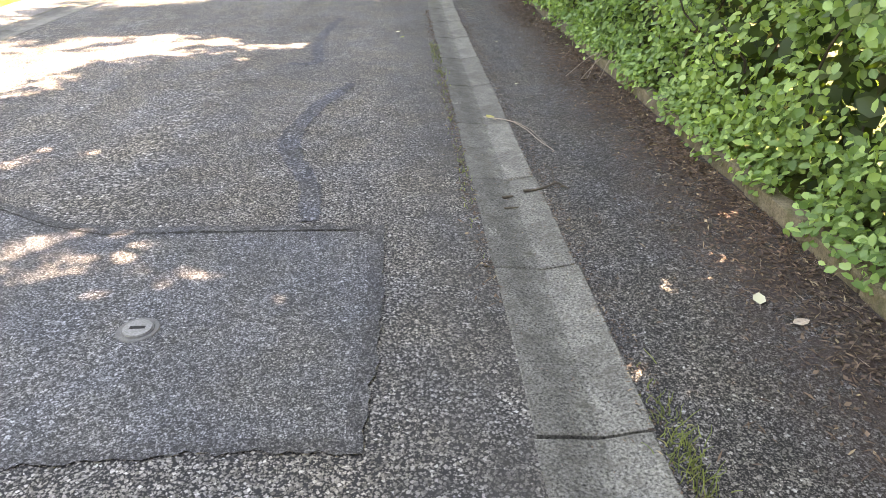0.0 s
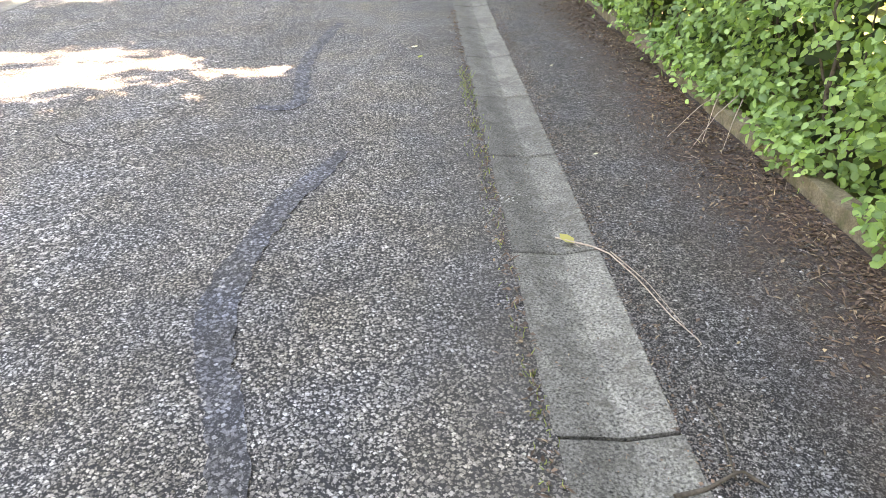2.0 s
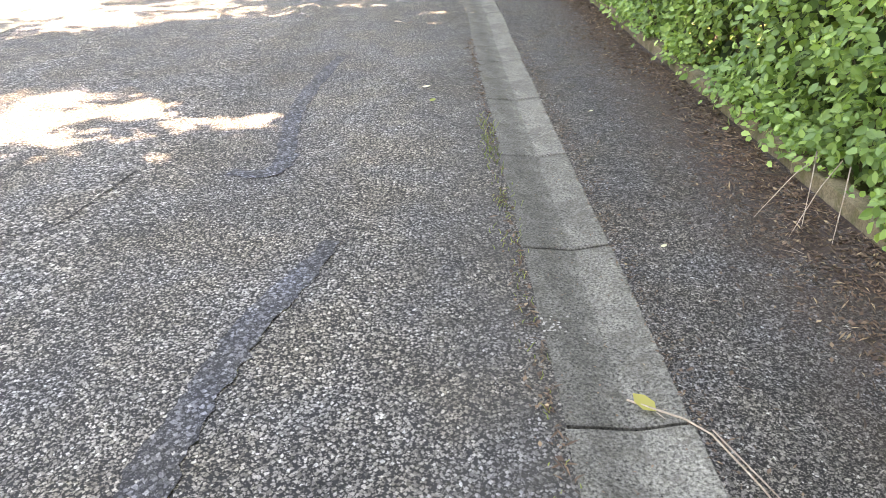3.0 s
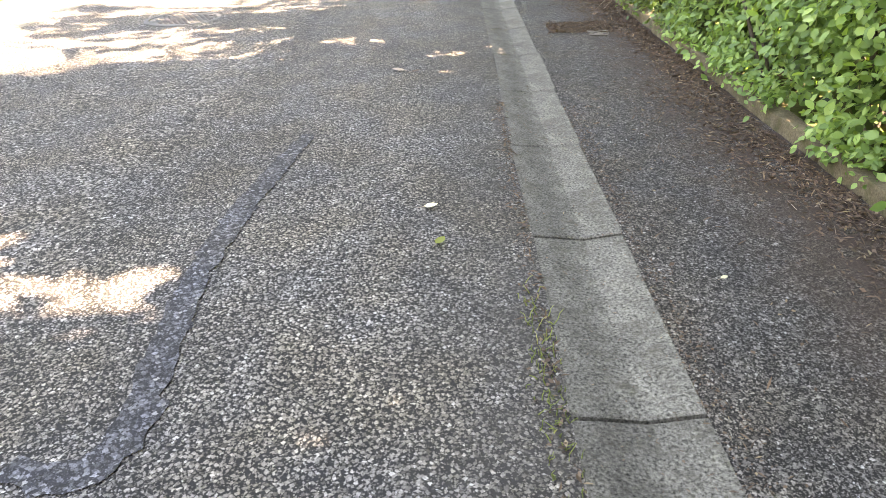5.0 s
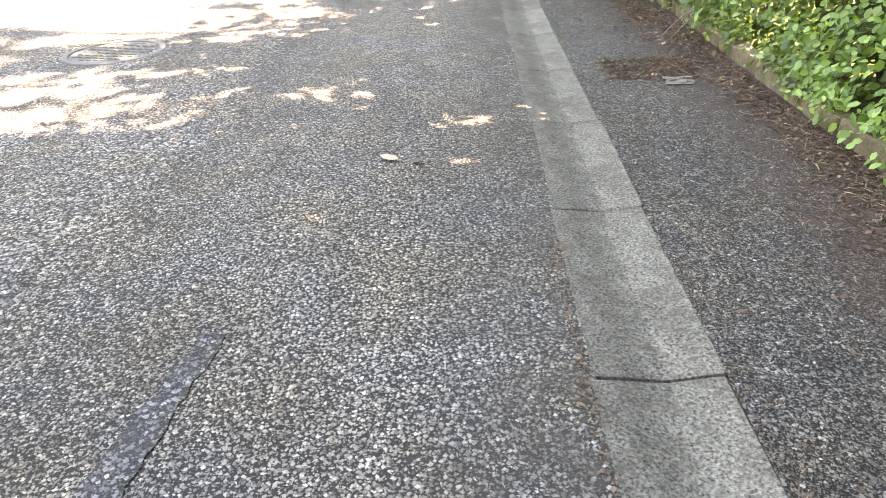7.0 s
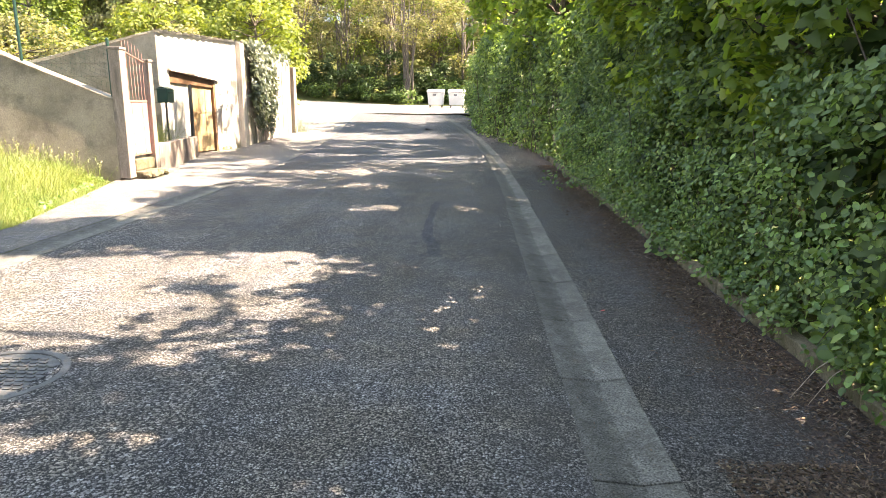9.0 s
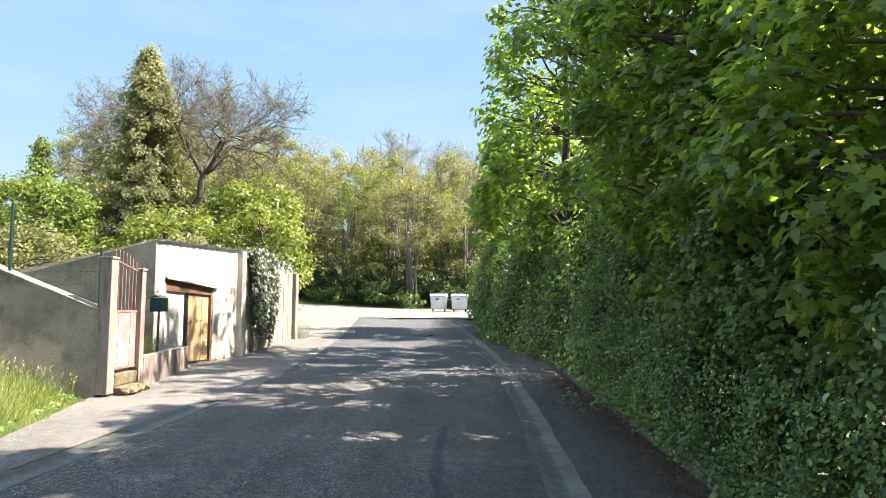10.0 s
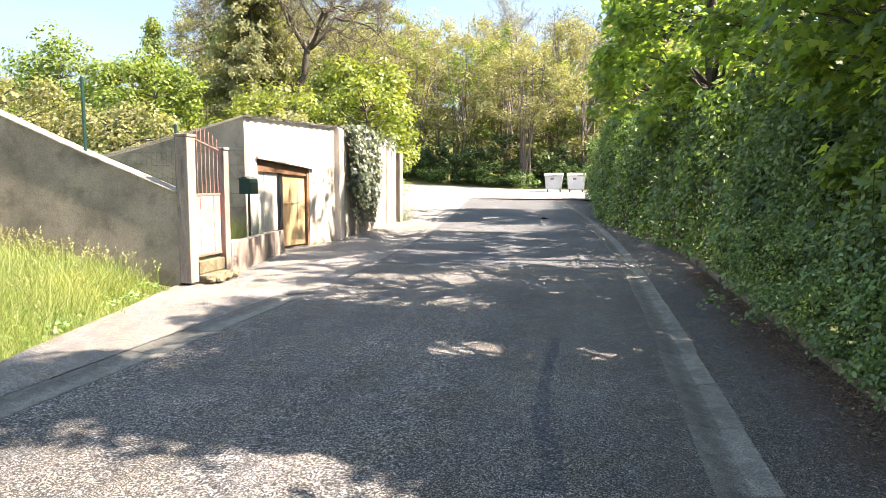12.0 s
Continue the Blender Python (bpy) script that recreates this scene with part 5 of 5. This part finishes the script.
    # opening: jutting head, brown boarding under it, recessed doors
    part("lintel", sloped(-0.05, 0.07, d0 - 0.04, d1 + 0.14, hd0 - 0.02, hd1 - 0.035, hd0 + 0.03, hd1 + 0.015), M_CREAM, t, "thin jutting concrete lintel")
    part("door_head", sloped(-0.1, -0.03, d0 + 0.005, d1 - 0.075, hd0 - 0.29, hd1 - 0.2, hd0 - 0.024, hd1 - 0.03), M_LINTEL, t, "brown timber boarding over the door")
    wall((-0.14, d1 - 0.07, 0.0), (-0.012, d1 - 0.002, hd1 - 0.04), M_LINTEL, "door_frame", "dark brown timber door frame", 0.006)
    door = wall((-0.13, d0 + 0.01, 0.1), (-0.102, d1 - 0.072, 1.9), M_LINTEL, "door", "plywood garage door")
    w = (d1 - d0 - 0.09) / 6
    for k in range(6):
        a = d0 + 0.015 + k * w
        part("board", block(bmesh.new(), (-0.101, a, 0.12), (-0.082 + 0.003 * (k % 2), a + w - 0.006, 1.86 - 0.02 * k), 0.003, g), M_WHITE if k < 3 else M_WOOD, door)
    part("meeting_stile", block(bmesh.new(), (-0.078, d0 + 3 * w - 0.03, 0.12), (-0.05, d0 + 3 * w + 0.035, 1.78), 0.004, g), M_DARKPOLE, door, "dark upright door edge")
    part("brace", block(bmesh.new(), (-0.078, 1.3, 1.0), (-0.058, 2.02, 1.045), 0.003, g @ pose(0, 0, -0.12, 7, 0, 0)), M_WOOD, door, "pale slanting batten")


garage()


def street_wall():
    """Board-marked concrete wall past the garage, in upright panels."""
    t = thing("street_wall", -7.0, 30.5, 0.2, "tall board-marked concrete wall along the road", "wall", kind="structure")
    y, k = 27.92, 0
    while y < 33.0:
        w = random.uniform(0.2, 0.42)
        h = 2.9 - 0.06 * (y - 27.9) + random.uniform(-0.04, 0.04)
        part("panel", block(bmesh.new(), (-7.3, y, -0.1), (-7.0 + random.uniform(-0.035, 0.02), min(y + w - 0.006, 33.05), h), 0.012), M_BOARD, t)
        y += w
    part("pier", block(bmesh.new(), (-7.35, 27.6, -0.1), (-6.9, 27.91, 2.95), 0.02), M_CREAM, t, "square concrete pier")
    part("pier", block(bmesh.new(), (-7.35, 33.06, -0.1), (-6.9, 33.4, 2.55), 0.02), M_BOARD, t, "square concrete pier")


street_wall()


def ivy():
    t = thing("ivy", -6.95, 29.3, 0.3, "dark hanging ivy over the concrete wall", "ivy")
    runs, P = [], []
    for i in range(90):
        y = rng.uniform(28.3, 30.5)
        z1 = rng.uniform(0.4, 1.6)
        s = np.linspace(0, 1, 8)
        pts = np.stack([-6.96 + 0.16 * np.sin(s * 2.4) * rng.uniform(0.3, 1.2) + 0 * s, y + rng.normal(0, 0.06, 8), 3.0 + 0.05 - (3.0 - z1) * s], 1)
        runs.append((pts, np.linspace(0.006, 0.002, 8)))
        k = rng.integers(0, 7, 70)
        f = rng.uniform(0, 1, (70, 1))
        P.append(pts[k] * (1 - f) + pts[k + 1] * f + rng.normal(0, 0.05, (70, 3)) + np.array([0.05, 0, 0]))
    tubes("stems", runs, M_BARK, t, sides=4)["kind"] = "stuff"
    P = np.concatenate(P)
    top = np.stack([rng.uniform(-7.4, -6.9, 900), rng.uniform(28.2, 32.9, 900), 2.8 + rng.normal(0, 0.14, 900)], 1)
    P = np.concatenate([P, top])
    leaves("leaves", P, np.array([0.8, -0.3, 0.5]) + rng.normal(0, 0.4, P.shape), rng.uniform(0.07, 0.13, len(P)), OVAL, M_IVY, t, hang=0.6)


ivy()


# ---------------------------------------------------------------- bins
def bin_container(x, y):
    z = float(road_z(x, y))
    t = thing("waste_container", x, y, z, "pale grey four-wheeled waste container with a closed lid", "bin", "waste containers at the junction")
    bm = bmesh.new()
    rows = []
    for zz, w, d in ((0.18, 0.52, 0.38), (0.22, 0.55, 0.41), (0.9, 0.6, 0.47), (1.08, 0.62, 0.5), (1.1, 0.65, 0.53), (1.15, 0.65, 0.53)):
        rows.append([bm.verts.new((x + sx * w, y + sy * d, z + zz)) for sx, sy in ((-1, -1), (1, -1), (1, 1), (-1, 1))])
    for a, b in zip(rows, rows[1:]):
        for i in range(4):
            bm.faces.new((a[i], a[(i + 1) % 4], b[(i + 1) % 4], b[i]))
    bm.faces.new(rows[0][::-1])
    bm.faces.new(rows[-1])
    bmesh.ops.bevel(bm, geom=[e for e in bm.edges if abs(e.verts[0].co.z - e.verts[1].co.z) > 0.02], offset=0.04, segments=2, affect="EDGES")
    body = part("body", bm, M_BIN, t)
    bm = bmesh.new()
    n = 8
    rows = []
    for i in range(n + 1):
        v = -1 + 2 * i / n
        rows.append([bm.verts.new((x + sx * (0.66 if abs(sx) == 1 else 0.6), y + v * 0.54, z + 1.153 + (0.0 if abs(sx) == 1 else 0.02) + 0.16 * math.sqrt(max(0, 1 - v * v)))) for sx in (-1, -0.9, 0.9, 1)])
    for a, b in zip(rows, rows[1:]):
        for i in range(3):
            bm.faces.new((a[i], a[i + 1], b[i + 1], b[i]))
    bmesh.ops.solidify(bm, geom=bm.faces[:], thickness=0.02)
    part("lid", bm, M_BIN, t, "rounded pale lid")
    part("mark", block(bmesh.new(), (x - 0.22, y - 0.487, z + 0.86), (x + 0.02, y - 0.455, z + 1.0), 0.004), M_BINMARK, body, "dark blurred label")
    part("handle", rod(bmesh.new(), (x - 0.4, y - 0.56, z + 1.12), (x + 0.4, y - 0.56, z + 1.12), 0.016), M_BINMARK, t)
    for sx in (-1, 1):
        for sy in (-1, 1):
            bm = rod(bmesh.new(), (x + sx * 0.44 - 0.025, y + sy * 0.3, z + 0.09), (x + sx * 0.44 + 0.025, y + sy * 0.3, z + 0.09), 0.09, 16)
            block(bm, (x + sx * 0.44 - 0.04, y + sy * 0.3 - 0.03, z + 0.12), (x + sx * 0.44 + 0.04, y + sy * 0.3 + 0.03, z + 0.2))
            part("wheel", bm, M_RUBBER, t)


for bx in (-3.25, -1.7, -0.15):
    bin_container(bx, 59.5)


# ---------------------------------------------------------------- small things on the ground
def litter():
    t = thing("leaf_litter", 1.2, 8, 0.0, "brown dead leaf bits along the kerb", "leaf litter", kind="stuff")
    n = 52000
    y = rng.uniform(-2, 24, n)
    x = 1.43 + bend(y) - np.abs(rng.normal(0, 0.19, n)) * (0.7 + 0.5 * np.sin(y * 0.9) ** 2) - 0.04 * np.abs(np.sin(y * 1.3))
    m = 2600
    x = np.r_[x, 0.35 + np.abs(rng.normal(0.03, 0.05, m)), rng.uniform(0.42, 1.3, m // 2)]
    y = np.r_[y, rng.uniform(0, 9, m), rng.uniform(-1, 20, m // 2)]
    e = 800
    x = np.r_[x, -np.abs(rng.normal(0, 0.035, e))]
    y = np.r_[y, rng.uniform(2, 9, e)]
    k = 2600
    x = np.r_[x, rng.uniform(0.55, 1.12, k), rng.normal(1.15, 0.1, k)]
    y = np.r_[y, rng.uniform(10.98, 11.45, k), rng.normal(13.6, 0.6, k)]
    x = np.r_[x, rng.uniform(0.75, 1.42, 3500), rng.uniform(0.9, 1.4, 1500)]
    y = np.r_[y, rng.normal(18.6, 1.7, 3500), rng.uniform(2, 6, 1500)]
    x = np.r_[x, rng.uniform(0.03, 0.34, 1800)]
    y = np.r_[y, rng.uniform(-1, 20, 1800)]
    dish = np.where((x > 0) & (x < 0.37), -0.016 * np.exp(-((x - 0.207) / 0.1) ** 2), 0.0)
    P = np.stack([x, y, road_z(x, y) + dish + 0.007 + rng.uniform(0, 0.008, len(x))], 1)
    size = rng.uniform(0.008, 0.027, len(x))
    size[n:n + m] *= 0.6
    size[-1800:] *= 0.45
    thin = rng.uniform(0, 1, len(x)) < 0.6
    up = np.array([0, 0, 1.0]) + rng.normal(0, 0.35, P.shape)
    leaves("bits", P[~thin], up[~thin], size[~thin], KITE, M_LITTER, t)
    leaves("shreds", P[thin], up[thin], size[thin] * 1.9, (KITE[0] * np.array([1, 0.25, 1]), KITE[1]), M_LITTER, t)
    runs = []
    for i in range(420):
        yy = rng.uniform(-1, 20)
        a = np.array([1.4 - abs(rng.normal(0, 0.16)), yy, 0.011 + float(road_z(1.2, yy))])
        w = rng.uniform(0, np.pi)
        runs.append((np.stack([a, a + np.array([math.cos(w), math.sin(w), 0.05]) * rng.uniform(0.03, 0.1)]), np.array([0.0014, 0.0008])))
    tubes("stalks", runs, M_STRAW, t, "thin dry stalks", sides=3)["kind"] = "stuff"


litter()


def fallen_leaf(x, y, size, turn, mat, label):
    t = thing("fallen_leaf", x, y, float(road_z(x, y)) + 0.006, label, "leaf")
    T, F = OVAL
    c, s = math.cos(turn), math.sin(turn)
    V = [(x + size * (a * c - b * s), y + size * (a * s + b * c), float(road_z(x, y)) + 0.014 + size * (0.35 * h + 0.12 * a * a)) for a, b, h in T]
    arrays("blade", V, F, mat, t)
    tubes("stalk", [(np.array([[x, y, 0.012 + float(road_z(x, y))], [x - size * 0.4 * c, y - size * 0.4 * s, 0.009 + float(road_z(x, y))]]), np.array([0.0015, 0.001]))], M_STRAW, t, sides=4)


fallen_leaf(1.0, 1.93, 0.08, 1.2, M_PALELEAF, "pale dry leaf lying on the pavement")
fallen_leaf(1.06, 1.8, 0.07, 0.1, M_STRAW, "curled tan leaf lying on the pavement")
fallen_leaf(-0.43, 7.55, 0.065, 0.2, M_PALELEAF, "pale oval leaf lying on the road")
fallen_leaf(-0.37, 7.22, 0.06, 1.0, M_YELLOW, "small yellow-green leaf lying on the road")
fallen_leaf(0.27, 4.33, 0.085, 2.2, M_DRYGREEN, "yellow-green leaf lying on the gutter")
fallen_leaf(0.62, 6.95, 0.03, 0.4, M_PALELEAF, "small pale leaf bit on the pavement")
fallen_leaf(-0.65, 9.8, 0.1, 2.8, M_STRAW, "curled brown leaf lying on the road")
fallen_leaf(-0.6, 9.76, 0.07, 0.5, M_LITTER, "curled brown leaf lying on the road")
fallen_leaf(0.44, 13.46, 0.04, 0.5, M_REDBIT, "small bright red scrap by the gutter")
fallen_leaf(0.56, 5.25, 0.03, 0.5, M_PALELEAF, "small pale leaf bit on the pavement")


def stick(pts, r, mat, label, lift=0.008):
    t = thing("stick", pts[0][0], pts[0][1], 0, label, "stick")
    p = np.array([[x, y, float(road_z(x, y)) + lift + z] for x, y, z in pts])
    s = np.linspace(0, len(p) - 1, 14)
    q = np.stack([np.interp(s, np.arange(len(p)), p[:, i]) for i in range(3)], 1)
    tubes("stem", [(q, np.linspace(r, r * 0.4, 14))], mat, t, sides=6)
    return t


stick([(0.2, 4.38, 0.005), (0.38, 4.27, 0.01), (0.45, 4.03, 0.02), (0.5, 3.82, 0.01), (0.56, 3.67, 0.005), (0.54, 3.66, 0.0)], 0.0034, M_STRAW, "long pale curved twig across gutter and pavement")
stick([(0.4, 4.25, 0.01), (0.47, 4.0, 0.03), (0.53, 3.75, 0.01)], 0.0025, M_STRAW, "thin pale twig beside the long twig")
stick([(0.27, 3.08, 0.0), (0.36, 3.1, 0.0), (0.46, 3.14, 0.02), (0.52, 3.1, 0.0)], 0.008, M_BARK, "short dark stick on the gutter edge")
stick([(0.15, 3.03, -0.015), (0.21, 3.05, -0.015)], 0.01, M_BARK, "short dark stick lying in the gutter", 0.01)
stick([(0.14, 2.9, -0.015), (0.22, 2.91, -0.015)], 0.006, M_BARK, "short dark stick lying in the gutter", 0.01)
stick([(0.44, 3.12, 0.01), (0.47, 3.3, 0.02), (0.46, 3.42, 0.01)], 0.003, M_BARK, "thin dark twig on the pavement")
for a, b in (((1.5, 5.85), (1.04, 5.5)), ((1.5, 5.72), (1.11, 5.32)), ((1.48, 5.9), (1.2, 5.4)), ((1.5, 5.65), (1.25, 5.25)), ((1.48, 12.3), (1.15, 12.1)), ((1.5, 12.2), (1.2, 12.02))):
    stick([(a[0], a[1], 0.16), ((a[0] + b[0]) / 2, (a[1] + b[1]) / 2, 0.12), (b[0], b[1], 0.0)], 0.0035, M_STRAW, "dry straw stalk hanging from the kerb")


def paper():
    t = thing("paper_scrap", 0.95, 10.92, 0.01, "crumpled weathered pale paper scraps on the pavement", "litter")
    for k in range(5):
        bm = bmesh.new()
        m = pose(0.94 + 0.008 * (k % 3), 10.87 + 0.019 * k, 0.012 + 0.004 * k, random.gauss(0, 4), random.gauss(0, 4), random.gauss(4, 1.5) - 3 * k)
        bmesh.ops.create_grid(bm, x_segments=10, y_segments=3, size=1, matrix=m @ Matrix.Diagonal((0.085, 0.011, 1, 1)))
        for v in bm.verts:
            v.co.z += 0.006 * noise.noise(v.co * 30 + Vector((k * 7, 0, 0)))
        bmesh.ops.solidify(bm, geom=bm.faces[:], thickness=0.002)
        part("strip", bm, M_PAPER, t)


paper()


def speck_cluster(x, y, r):
    bm = bmesh.new()
    z = float(road_z(x, y))
    for k in range(34):
        px, py = x + random.gauss(0, r), y + random.gauss(0, r)
        q = random.uniform(0.05, 0.2) * r
        dish = -0.014 * math.exp(-((px - 0.21) / 0.09) ** 2) if 0 < px < 0.37 else 0.0
        ring = [bm.verts.new((px + q * random.uniform(0.6, 1.3) * math.cos(a), py + q * random.uniform(0.6, 1.3) * math.sin(a), z + 0.0075 + dish + 0.0001 * k)) for a in np.linspace(0, 2 * np.pi, 9, endpoint=False)]
        bm.faces.new(ring)
    ob = part("lime_splash", bm, M_SPOT)
    tagged(ob, "cluster of small pale specks on the ground", "stain", kind="structure")


for sx, sy, sr in ((0.22, 10.5, 0.022), (0.05, 4.75, 0.03), (0.04, 2.62, 0.025)):
    speck_cluster(sx, sy, sr)
